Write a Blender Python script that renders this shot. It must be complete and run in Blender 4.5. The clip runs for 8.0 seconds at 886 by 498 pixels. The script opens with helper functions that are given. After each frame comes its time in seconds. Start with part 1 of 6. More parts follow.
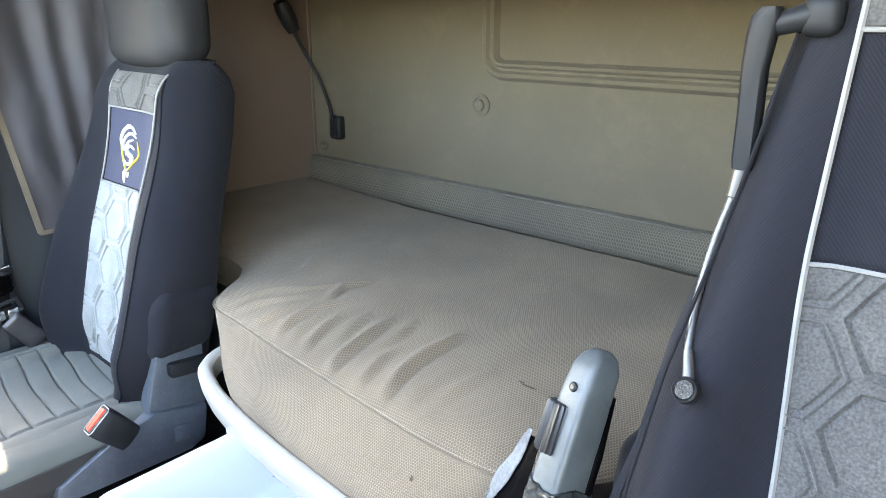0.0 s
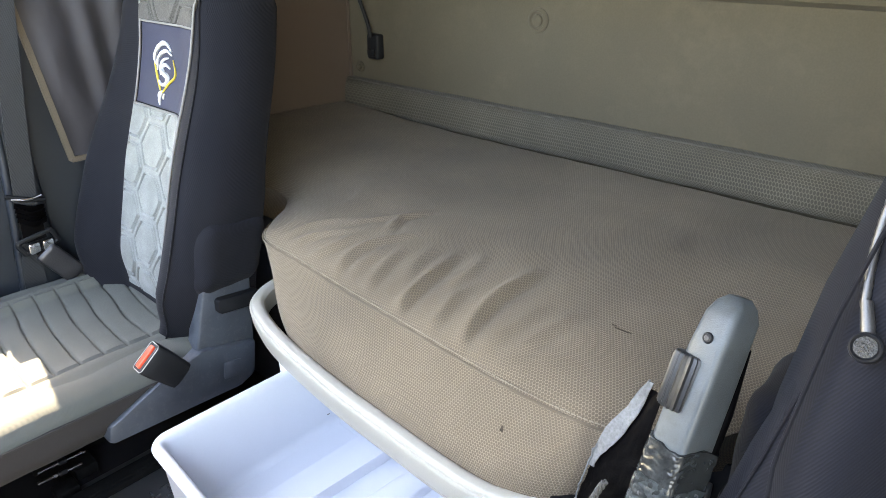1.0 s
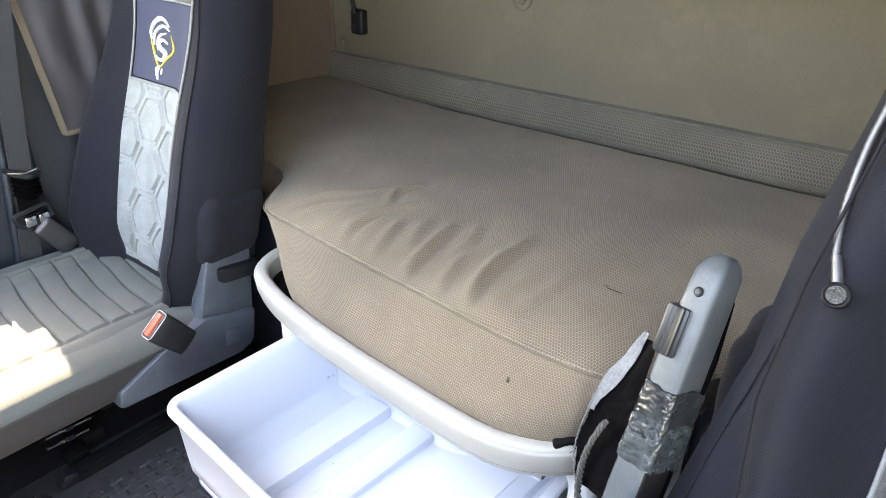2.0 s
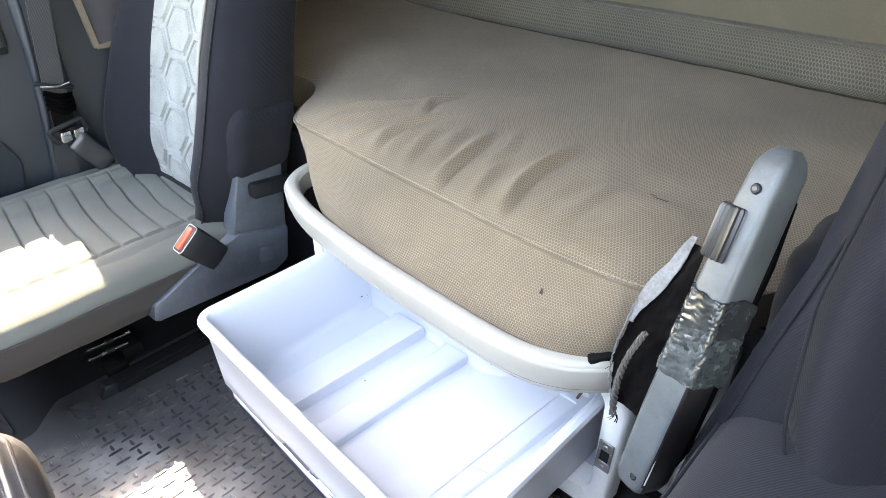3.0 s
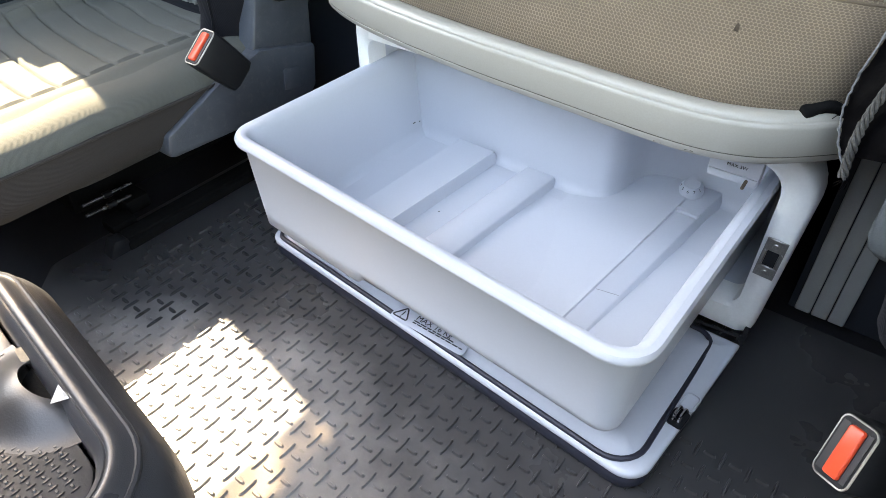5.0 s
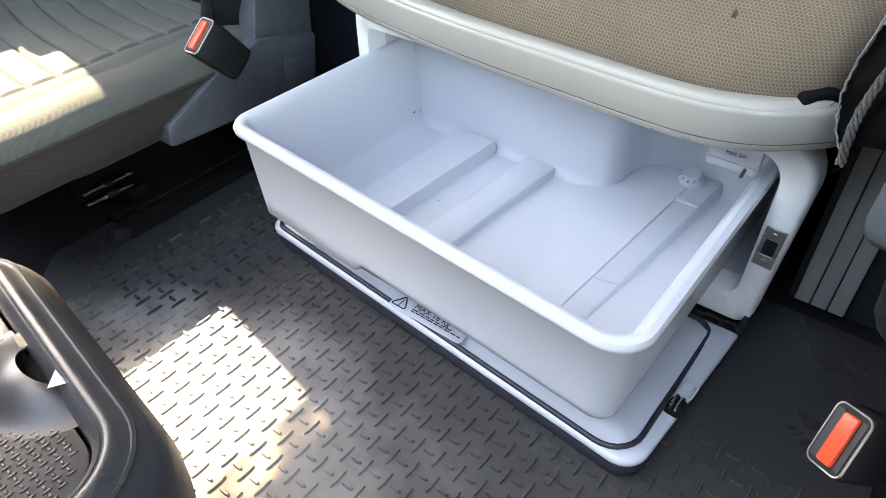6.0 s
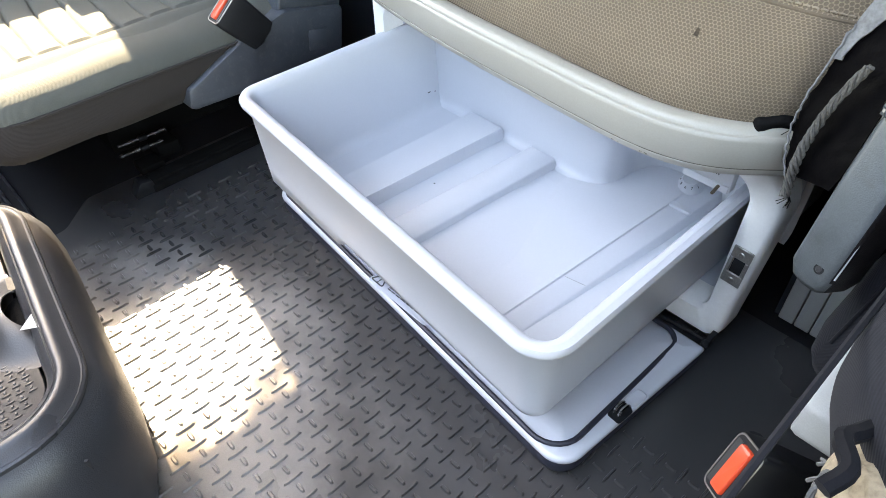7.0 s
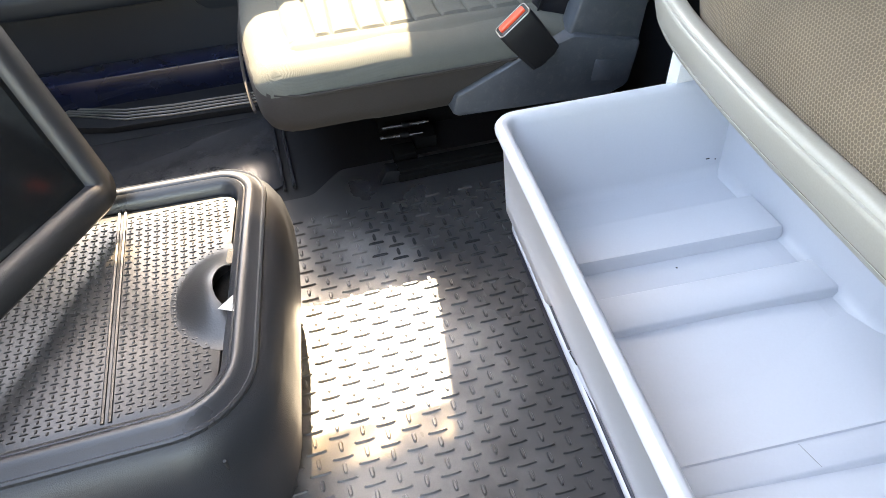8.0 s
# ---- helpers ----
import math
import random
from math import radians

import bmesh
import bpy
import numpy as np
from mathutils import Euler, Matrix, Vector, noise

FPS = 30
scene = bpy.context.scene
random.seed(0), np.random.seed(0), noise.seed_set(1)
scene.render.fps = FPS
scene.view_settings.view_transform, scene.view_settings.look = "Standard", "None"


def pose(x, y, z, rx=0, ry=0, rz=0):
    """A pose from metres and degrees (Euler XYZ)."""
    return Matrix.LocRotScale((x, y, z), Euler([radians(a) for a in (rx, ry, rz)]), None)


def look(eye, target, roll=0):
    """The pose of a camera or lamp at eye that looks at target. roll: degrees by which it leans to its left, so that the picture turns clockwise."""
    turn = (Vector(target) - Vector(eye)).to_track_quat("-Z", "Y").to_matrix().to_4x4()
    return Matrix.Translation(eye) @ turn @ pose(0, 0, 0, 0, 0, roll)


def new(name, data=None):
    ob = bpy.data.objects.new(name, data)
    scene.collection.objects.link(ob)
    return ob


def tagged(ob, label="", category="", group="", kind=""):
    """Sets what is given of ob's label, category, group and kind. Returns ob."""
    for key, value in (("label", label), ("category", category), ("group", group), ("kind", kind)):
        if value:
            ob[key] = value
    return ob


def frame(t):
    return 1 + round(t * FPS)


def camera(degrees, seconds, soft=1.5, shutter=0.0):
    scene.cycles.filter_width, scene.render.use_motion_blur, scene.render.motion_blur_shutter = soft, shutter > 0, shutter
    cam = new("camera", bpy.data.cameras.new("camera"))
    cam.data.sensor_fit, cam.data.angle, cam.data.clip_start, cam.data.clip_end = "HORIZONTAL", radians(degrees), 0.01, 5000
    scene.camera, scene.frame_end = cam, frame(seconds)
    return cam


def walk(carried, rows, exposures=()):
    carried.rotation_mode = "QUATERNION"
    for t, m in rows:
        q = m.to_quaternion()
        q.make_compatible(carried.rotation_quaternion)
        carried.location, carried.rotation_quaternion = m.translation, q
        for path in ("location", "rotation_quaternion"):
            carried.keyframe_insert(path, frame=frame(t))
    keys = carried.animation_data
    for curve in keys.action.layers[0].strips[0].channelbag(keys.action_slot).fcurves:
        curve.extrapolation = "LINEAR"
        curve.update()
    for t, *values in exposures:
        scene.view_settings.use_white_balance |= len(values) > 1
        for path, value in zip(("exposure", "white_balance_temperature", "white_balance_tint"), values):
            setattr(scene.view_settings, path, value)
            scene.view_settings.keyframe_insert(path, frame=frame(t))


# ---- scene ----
cam = camera(67.0, 8.0, 0.5)
PATH = [
    (0, (0.777, -0.630, 1.061), (-0.459, 0.803, 0.415), 0.2),
    (0.5, (0.698, -0.633, 1.037), (-0.518, 0.738, 0.237), 0.1),
    (1, (0.636, -0.630, 1.033), (-0.569, 0.723, 0.187), 0.1),
    (1.2, (0.638, -0.645, 1.025), (-0.557, 0.684, 0.128), 0.2),
    (2.3, (0.632, -0.734, 1.061), (-0.453, 0.676, 0.151), 1.3),
    (2.5, (0.648, -0.699, 1.060), (-0.475, 0.671, 0.131), 0.3),
    (2.7, (0.649, -0.684, 1.065), (-0.486, 0.649, 0.098), -0.4),
    (3, (0.634, -0.684, 0.982), (-0.519, 0.554, -0.086), -0.6),
    (3.2, (0.616, -0.653, 0.928), (-0.541, 0.497, -0.231), -1.3),
    (3.5, (0.541, -0.655, 0.839), (-0.579, 0.496, -0.351), -1.7),
    (3.7, (0.493, -0.656, 0.795), (-0.580, 0.494, -0.440), -1.8),
    (4, (0.432, -0.717, 0.744), (-0.542, 0.484, -0.524), -1.2),
    (4.5, (0.408, -0.763, 0.726), (-0.539, 0.452, -0.550), -0.8),
    (6, (0.420, -0.759, 0.720), (-0.533, 0.427, -0.578), -1.2),
    (6.5, (0.446, -0.744, 0.734), (-0.508, 0.429, -0.575), -1.1),
    (6.7, (0.478, -0.712, 0.752), (-0.525, 0.377, -0.592), -1.5),
    (7, (0.521, -0.669, 0.763), (-0.546, 0.310, -0.617), -1.4),
    (7.2, (0.551, -0.634, 0.786), (-0.543, 0.282, -0.617), -1.3),
    (7.5, (0.563, -0.613, 0.813), (-0.662, 0.101, -0.597), -2.0),
    (7.7, (0.535, -0.596, 0.814), (-0.763, -0.032, -0.595), -2.6),
    (8, (0.424, -0.576, 0.772), (-0.969, -0.211, -0.616), -2.5),
]
walk(cam, [(t, look(eye, target, roll)) for t, eye, target, roll in PATH], [(t, e + 0.97, k + 600, g) for t, e, k, g in ((0.0, 4.85, 7600, 11), (0.5, 4.45, 8400, 13), (0.8, 4.3, 8600, 14), (1.2, 4.35, 8800, 15), (2.3, 4.6, 8800, 16), (3.0, 4.60, 8800, 14), (3.5, 4.15, 8700, 12), (4.5, 3.75, 9000, 11), (6.5, 3.85, 9000, 11), (7.0, 3.95, 9000, 11), (8.0, 3.9, 9000, 11))])

# ---- world, sun, exposure ----
SUN_TO = Vector((-0.672, 0.121, 0.731))
world = bpy.data.worlds.new("sky")
scene.world = world
world.use_nodes = True
wn = world.node_tree.nodes
sky = wn.new("ShaderNodeTexSky")
sky.sky_type, sky.sun_disc = "NISHITA", False
sky.sun_elevation = math.asin(SUN_TO.z)
sky.sun_rotation = math.atan2(SUN_TO.x, SUN_TO.y)
world.node_tree.links.new(sky.outputs[0], wn["Background"].inputs[0])
wn["Background"].inputs[1].default_value = 0.12
sun_data = bpy.data.lights.new("sun", "SUN")
sun_data.energy, sun_data.angle, sun_data.color = 2.1, radians(0.6), (1.0, 0.95, 0.87)
sun = new("sun", sun_data)
sun.matrix_world = look(SUN_TO * 10, (0, 0, 0))


# ---- materials ----
def material(name, color, rough=0.6, metal=0.0, grain=400.0, grain_amt=0.08, stain=6.0, stain_amt=0.12, bump=0.15, dirt=None, dirt_amt=0.0, coat=0.0, sheen=0.0, spec=0.5):
    """Base colour with fine grain, broad stains, bump and optional dirt."""
    m = bpy.data.materials.new(name)
    m.use_nodes = True
    nt = m.node_tree
    n, l = nt.nodes, nt.links
    b = n["Principled BSDF"]
    tc = n.new("ShaderNodeTexCoord")
    fine, broad = n.new("ShaderNodeTexNoise"), n.new("ShaderNodeTexNoise")
    fine.inputs["Scale"].default_value, fine.inputs["Detail"].default_value = grain, 3
    broad.inputs["Scale"].default_value, broad.inputs["Detail"].default_value = stain, 5
    for t in (fine, broad):
        l.new(tc.outputs["Object"], t.inputs["Vector"])
    def scaled(sock, amt):
        r = n.new("ShaderNodeMapRange")
        r.inputs["From Min"].default_value, r.inputs["From Max"].default_value = 0.3, 0.7
        r.inputs["To Min"].default_value, r.inputs["To Max"].default_value = 1 - amt, 1 + amt
        l.new(sock, r.inputs["Value"])
        return r.outputs[0]
    mul = n.new("ShaderNodeMath"); mul.operation = "MULTIPLY"
    l.new(scaled(fine.outputs["Fac"], grain_amt), mul.inputs[0])
    l.new(scaled(broad.outputs["Fac"], stain_amt), mul.inputs[1])
    hsv = n.new("ShaderNodeHueSaturation")
    hsv.inputs["Color"].default_value = (*color, 1)
    l.new(mul.outputs[0], hsv.inputs["Value"])
    out = hsv.outputs[0]
    if dirt:
        sp = n.new("ShaderNodeTexNoise")
        sp.inputs["Scale"].default_value, sp.inputs["Detail"].default_value, sp.inputs["Roughness"].default_value = stain * 2.7, 8, 0.7
        l.new(tc.outputs["Object"], sp.inputs["Vector"])
        rr = n.new("ShaderNodeMapRange")
        rr.inputs["From Min"].default_value, rr.inputs["From Max"].default_value = 0.52, 0.75
        rr.inputs["To Max"].default_value = dirt_amt
        l.new(sp.outputs["Fac"], rr.inputs["Value"])
        mx = n.new("ShaderNodeMix"); mx.data_type = "RGBA"
        l.new(rr.outputs[0], mx.inputs[0]); l.new(out, mx.inputs[6]); mx.inputs[7].default_value = (*dirt, 1)
        out = mx.outputs[2]
    l.new(out, b.inputs["Base Color"])
    rg = n.new("ShaderNodeMapRange")
    rg.inputs["From Min"].default_value, rg.inputs["From Max"].default_value = 0.3, 0.7
    rv = min(0.08, stain_amt * 0.9)
    rg.inputs["To Min"].default_value, rg.inputs["To Max"].default_value = max(rough - rv, 0.03), min(rough + rv, 1)
    l.new(broad.outputs["Fac"], rg.inputs["Value"])
    l.new(rg.outputs[0], b.inputs["Roughness"])
    b.inputs["Metallic"].default_value = metal
    b.inputs["Coat Weight"].default_value = coat
    b.inputs["Sheen Weight"].default_value = sheen
    b.inputs["Specular IOR Level"].default_value = spec
    bp = n.new("ShaderNodeBump")
    bp.inputs["Strength"].default_value, bp.inputs["Distance"].default_value = bump, 0.001
    l.new(fine.outputs["Fac"], bp.inputs["Height"])
    l.new(bp.outputs[0], b.inputs["Normal"])
    return m


def hex_field(nt, vec, cell):
    """Distance to the nearest centre of a honeycomb of that cell size; 0 at centres, about 0.5 at cell walls."""
    n, l = nt.nodes, nt.links
    s = (1.0, 1.7320508, 1.0)
    sc = n.new("ShaderNodeVectorMath"); sc.operation = "MULTIPLY"
    sc.inputs[1].default_value = (1 / cell, 1 / cell, 0)
    l.new(vec, sc.inputs[0])
    ds = []
    for off in (0.0, 0.5):
        ad = n.new("ShaderNodeVectorMath"); ad.operation = "ADD"
        ad.inputs[1].default_value = (s[0] * off, s[1] * off, 0)
        l.new(sc.outputs[0], ad.inputs[0])
        wr = n.new("ShaderNodeVectorMath"); wr.operation = "WRAP"
        wr.inputs[1].default_value = (s[0] / 2, s[1] / 2, 1)
        wr.inputs[2].default_value = (-s[0] / 2, -s[1] / 2, -1)
        l.new(ad.outputs[0], wr.inputs[0])
        ln = n.new("ShaderNodeVectorMath"); ln.operation = "LENGTH"
        l.new(wr.outputs[0], ln.inputs[0])
        ds.append(ln.outputs["Value"])
    mn = n.new("ShaderNodeMath"); mn.operation = "MINIMUM"
    l.new(ds[0], mn.inputs[0]); l.new(ds[1], mn.inputs[1])
    return mn.outputs[0]


def honeycomb_cloth(name, wall, pit, cell=0.0075, bump=0.5, stain_amt=0.18, lo=0.36, hi=0.5):
    """Knitted spacer fabric: pale threads round dark honeycomb pits, on the mesh's UVs in metres."""
    m = material(name, wall, 0.9, 0, 900, 0.12, 5.0, stain_amt, 0.2, sheen=0.05, spec=0.3)
    nt = m.node_tree
    n, l = nt.nodes, nt.links
    b = n["Principled BSDF"]
    uv = n.new("ShaderNodeUVMap")
    hx = hex_field(nt, uv.outputs[0], cell)
    mr = n.new("ShaderNodeMapRange")
    mr.inputs["From Min"].default_value, mr.inputs["From Max"].default_value = lo, hi
    l.new(hx, mr.inputs["Value"])
    old = b.inputs["Base Color"].links[0].from_socket
    mx = n.new("ShaderNodeMix"); mx.data_type = "RGBA"; mx.blend_type = "MULTIPLY"
    mx.inputs[0].default_value = 1.0
    rmp = n.new("ShaderNodeValToRGB")
    rmp.color_ramp.elements[0].color = (*[p / w for p, w in zip(pit, wall)], 1)
    rmp.color_ramp.elements[1].color = (1, 1, 1, 1)
    l.new(mr.outputs[0], rmp.inputs[0])
    l.new(old, mx.inputs[6]); l.new(rmp.outputs[0], mx.inputs[7])
    l.new(mx.outputs[2], b.inputs["Base Color"])
    bp = n.new("ShaderNodeBump")
    bp.inputs["Strength"].default_value, bp.inputs["Distance"].default_value = bump, 0.0012
    l.new(mr.outputs[0], bp.inputs["Height"])
    l.new(b.inputs["Normal"].links[0].from_socket, bp.inputs["Normal"])
    l.new(bp.outputs[0], b.inputs["Normal"])
    return m


def ribbed_cloth(name, color, pitch=0.0016, rough=0.85, amt=0.25, stain_amt=0.1):
    """Twill: fine slanted ribs on the mesh's UVs in metres."""
    m = material(name, color, rough, 0, 700, 0.12, 7.0, stain_amt, 0.15, sheen=0.03, spec=0.2)
    nt = m.node_tree
    n, l = nt.nodes, nt.links
    b = n["Principled BSDF"]
    uv = n.new("ShaderNodeUVMap")
    mp = n.new("ShaderNodeMapping")
    mp.inputs["Rotation"].default_value = (0, 0, radians(32))
    l.new(uv.outputs[0], mp.inputs[0])
    wv = n.new("ShaderNodeTexWave")
    wv.inputs["Scale"].default_value = 0.314 / pitch
    wv.inputs["Distortion"].default_value = 0.6
    l.new(mp.outputs[0], wv.inputs[0])
    old = b.inputs["Base Color"].links[0].from_socket
    mx = n.new("ShaderNodeMix"); mx.data_type = "RGBA"; mx.blend_type = "MULTIPLY"
    mx.inputs[0].default_value = amt
    l.new(old, mx.inputs[6]); l.new(wv.outputs["Color"], mx.inputs[7])
    l.new(mx.outputs[2], b.inputs["Base Color"])
    bp = n.new("ShaderNodeBump")
    bp.inputs["Strength"].default_value, bp.inputs["Distance"].default_value = 0.35, 0.0006
    l.new(wv.outputs["Fac"], bp.inputs["Height"])
    l.new(b.inputs["Normal"].links[0].from_socket, bp.inputs["Normal"])
    l.new(bp.outputs[0], b.inputs["Normal"])
    return m


M_MATTRESS = honeycomb_cloth("mattress_cloth", (0.245, 0.188, 0.128), (0.115, 0.087, 0.060), cell=0.0046, lo=0.36, hi=0.56)
M_BOLSTER = honeycomb_cloth("bolster_cloth", (0.120, 0.106, 0.082), (0.062, 0.054, 0.042), cell=0.0065)
M_WALL = material("wall_felt", (0.085, 0.070, 0.047), 0.9, 0, 260, 0.06, 3.0, 0.16, 0.25, (0.120, 0.098, 0.066), 0.5, sheen=0.05)
M_SIDEWALL = material("side_felt", (0.088, 0.062, 0.047), 0.9, 0, 260, 0.05, 3.0, 0.08, 0.25, sheen=0.05)
M_CEILING = material("ceiling_felt", (0.13, 0.12, 0.10), 0.9, 0, 300, 0.05, 4.0, 0.06, 0.2)
M_RAIL = material("rail_plastic", (0.325, 0.308, 0.266), 0.34, 0, 500, 0.03, 8.0, 0.02, 0.05)
M_GROOVE = material("groove_dirt", (0.085, 0.075, 0.06), 0.7, 0, 400, 0.15, 30, 0.3, 0.1)
M_WHITE = material("fridge_white", (0.515, 0.540, 0.585), 0.30, 0, 300, 0.012, 4.0, 0.014, 0.02)
M_PANEL = material("panel_white", (0.80, 0.80, 0.78), 0.4, 0, 300, 0.02, 9.0, 0.03, 0.03, (0.5, 0.45, 0.36), 0.15)
M_GASKET = material("gasket_rubber", (0.02, 0.022, 0.035), 0.5, 0, 400, 0.1, 10, 0.1, 0.05)
M_STEEL = material("steel", (0.33, 0.32, 0.30), 0.42, 1.0, 600, 0.1, 20, 0.15, 0.05)
M_CHROME = material("chrome", (0.72, 0.72, 0.72), 0.18, 1.0, 600, 0.05, 20, 0.1, 0.02)
M_BAR = material("worn_bar", (0.16, 0.16, 0.17), 0.24, 0.8, 600, 0.1, 60, 0.5, 0.05)
M_DARKMETAL = material("dark_metal", (0.05, 0.05, 0.055), 0.35, 0.6, 500, 0.15, 20, 0.2, 0.1)
M_BLACK = material("black_plastic", (0.010, 0.0108, 0.0125), 0.5, 0, 700, 0.1, 10, 0.15, 0.15, spec=0.2)
M_SHELL = material("seat_shell", (0.050, 0.059, 0.072), 0.45, 0, 800, 0.08, 30, 0.14, 0.25, (0.17, 0.17, 0.17), 0.25)
M_ARM = material("armrest_plastic", (0.066, 0.076, 0.080), 0.40, 0, 800, 0.08, 22, 0.20, 0.25, (0.035, 0.031, 0.029), 0.45, spec=0.35)
M_GREYTRIM = material("grey_trim", (0.30, 0.315, 0.31), 0.5, 0, 800, 0.05, 12, 0.08, 0.15)
M_SEATDARK = ribbed_cloth("seat_dark_cloth", (0.0092, 0.0100, 0.0145), 0.0026, 0.85, 0.5)
# Paler copy of the dark seat cloth, for the light on the driver cushion.
M_TWILL_LIT = ribbed_cloth("lit_twill", (0.019, 0.020, 0.0255), 0.0026, 0.85, 0.4)
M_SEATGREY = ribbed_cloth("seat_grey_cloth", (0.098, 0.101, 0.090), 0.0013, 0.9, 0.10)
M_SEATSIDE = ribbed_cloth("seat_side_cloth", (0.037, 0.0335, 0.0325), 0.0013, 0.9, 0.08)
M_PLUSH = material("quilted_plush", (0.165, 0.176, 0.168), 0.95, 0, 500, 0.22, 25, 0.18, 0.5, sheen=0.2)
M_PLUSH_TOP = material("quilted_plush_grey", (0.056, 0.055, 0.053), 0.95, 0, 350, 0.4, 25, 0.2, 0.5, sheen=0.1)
M_PIPING = material("piping", (0.17, 0.17, 0.165), 0.7, 0, 900, 0.1, 20, 0.05, 0.2)
M_LEATHER = material("headrest_vinyl", (0.013, 0.014, 0.0165), 0.6, 0, 500, 0.1, 9, 0.12, 0.25, spec=0.28)
M_NAVY = material("navy_cloth", (0.018, 0.022, 0.045), 0.8, 0, 900, 0.1, 10, 0.06, 0.2)
M_EMB_WHITE = material("embroidery_white", (0.45, 0.46, 0.47), 0.7, 0, 1500, 0.15, 60, 0.08, 0.4)
M_EMB_YELLOW = material("embroidery_yellow", (0.42, 0.32, 0.04), 0.7, 0, 1500, 0.15, 60, 0.08, 0.4)
M_RED = material("red_button", (0.80, 0.075, 0.03), 0.35, 0, 500, 0.05, 20, 0.08, 0.05)
M_WEB = ribbed_cloth("belt_webbing", (0.030, 0.032, 0.035), 0.0028, 0.55, 0.3)
M_CURTAIN = material("curtain_cloth", (0.034, 0.032, 0.038), 0.7, 0, 600, 0.08, 6, 0.1, 0.2, sheen=0.1)
M_HEM = material("curtain_hem", (0.115, 0.092, 0.068), 0.85, 0, 700, 0.12, 10, 0.1, 0.2)
M_SEAM = material("seam_thread", (0.225, 0.180, 0.128), 0.9, 0, 900, 0.15, 30, 0.1, 0.2)
M_DOOR = material("door_plastic", (0.016, 0.021, 0.028), 0.5, 0, 900, 0.08, 8, 0.1, 0.25)
M_PAINT = material("blue_paint", (0.004, 0.008, 0.028), 0.25, 0, 500, 0.03, 8, 0.1, 0.02, coat=0.6)
M_FLOOR = material("floor_rubber", (0.011, 0.0115, 0.013), 0.6, 0, 400, 0.12, 7, 0.2, 0.2, (0.022, 0.021, 0.020), 0.3, spec=0.35)
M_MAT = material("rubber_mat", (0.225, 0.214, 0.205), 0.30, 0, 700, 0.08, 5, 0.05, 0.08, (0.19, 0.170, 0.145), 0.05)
def add_dust_glow(m, dim_color):
    """Dust and sun glow painted as an uneven blot, darker rubber away from it."""
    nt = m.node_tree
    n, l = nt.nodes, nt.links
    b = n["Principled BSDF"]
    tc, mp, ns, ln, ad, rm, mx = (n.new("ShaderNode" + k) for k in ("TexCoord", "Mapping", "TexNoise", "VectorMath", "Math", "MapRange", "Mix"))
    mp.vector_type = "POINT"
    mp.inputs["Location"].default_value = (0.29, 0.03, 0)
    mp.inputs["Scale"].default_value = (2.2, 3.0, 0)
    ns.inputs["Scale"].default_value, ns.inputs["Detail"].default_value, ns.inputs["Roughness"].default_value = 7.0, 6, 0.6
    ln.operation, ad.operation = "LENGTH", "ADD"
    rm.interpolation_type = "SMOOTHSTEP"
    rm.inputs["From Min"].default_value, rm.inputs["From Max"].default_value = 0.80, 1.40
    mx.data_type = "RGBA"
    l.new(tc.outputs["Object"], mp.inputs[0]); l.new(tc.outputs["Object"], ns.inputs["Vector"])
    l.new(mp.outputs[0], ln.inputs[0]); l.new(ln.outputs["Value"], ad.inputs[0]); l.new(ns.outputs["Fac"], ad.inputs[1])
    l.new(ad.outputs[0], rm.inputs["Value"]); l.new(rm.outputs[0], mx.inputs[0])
    l.new(b.inputs["Base Color"].links[0].from_socket, mx.inputs[6]); mx.inputs[7].default_value = (*dim_color, 1)
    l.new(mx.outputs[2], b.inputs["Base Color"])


# The glow round the sunlit patch is put into the colour, with some dust.
add_dust_glow(M_MAT, (0.048, 0.047, 0.048))
M_SHINY = material("worn_rubber", (0.03, 0.031, 0.034), 0.16, 0, 300, 0.1, 30, 0.2, 0.3, spec=0.7)
M_CONSOLE = material("console_plastic", (0.026, 0.027, 0.031), 0.46, 0, 900, 0.08, 8, 0.1, 0.35)
M_CONRIM = material("console_rim", (0.032, 0.033, 0.037), 0.34, 0, 900, 0.06, 8, 0.08, 0.2)
M_CONMAT = material("console_mat", (0.026, 0.026, 0.027), 0.32, 0, 500, 0.1, 7, 0.12, 0.15)
M_DARKPANEL = material("tinted_panel", (0.012, 0.013, 0.014), 0.12, 0, 300, 0.05, 8, 0.1, 0.02)
M_KNOB = material("knob_plastic", (0.014, 0.015, 0.016), 0.45, 0, 700, 0.1, 10, 0.15, 0.1)
M_TAPE = material("clear_tape", (0.038, 0.045, 0.047), 0.22, 0, 200, 0.1, 60, 0.35, 0.15, (0.010, 0.010, 0.010), 0.7, spec=0.4)
M_TAPE_PALE = material("dirty_tape", (0.024, 0.027, 0.028), 0.2, 0.0, 200, 0.1, 70, 0.4, 0.15, (0.008, 0.008, 0.008), 0.8, spec=0.4)
M_LINING = material("torn_lining", (0.120, 0.122, 0.124), 0.9, 0, 300, 0.2, 40, 0.25, 0.5)
M_CORD = material("frayed_cord", (0.062, 0.058, 0.052), 0.95, 0, 400, 0.3, 60, 0.3, 0.8)
M_LENS = material("lamp_lens", (0.040, 0.040, 0.039), 0.25, 0.0, 900, 0.5, 500, 0.5, 1.6)
M_NECK = material("coil_neck", (0.115, 0.115, 0.115), 0.45, 0.8, 600, 0.1, 30, 0.15, 0.05)
M_RAG = material("torn_cloth", (0.0022, 0.002, 0.0022), 0.5, 0, 400, 0.2, 30, 0.2, 0.3, spec=0.02)
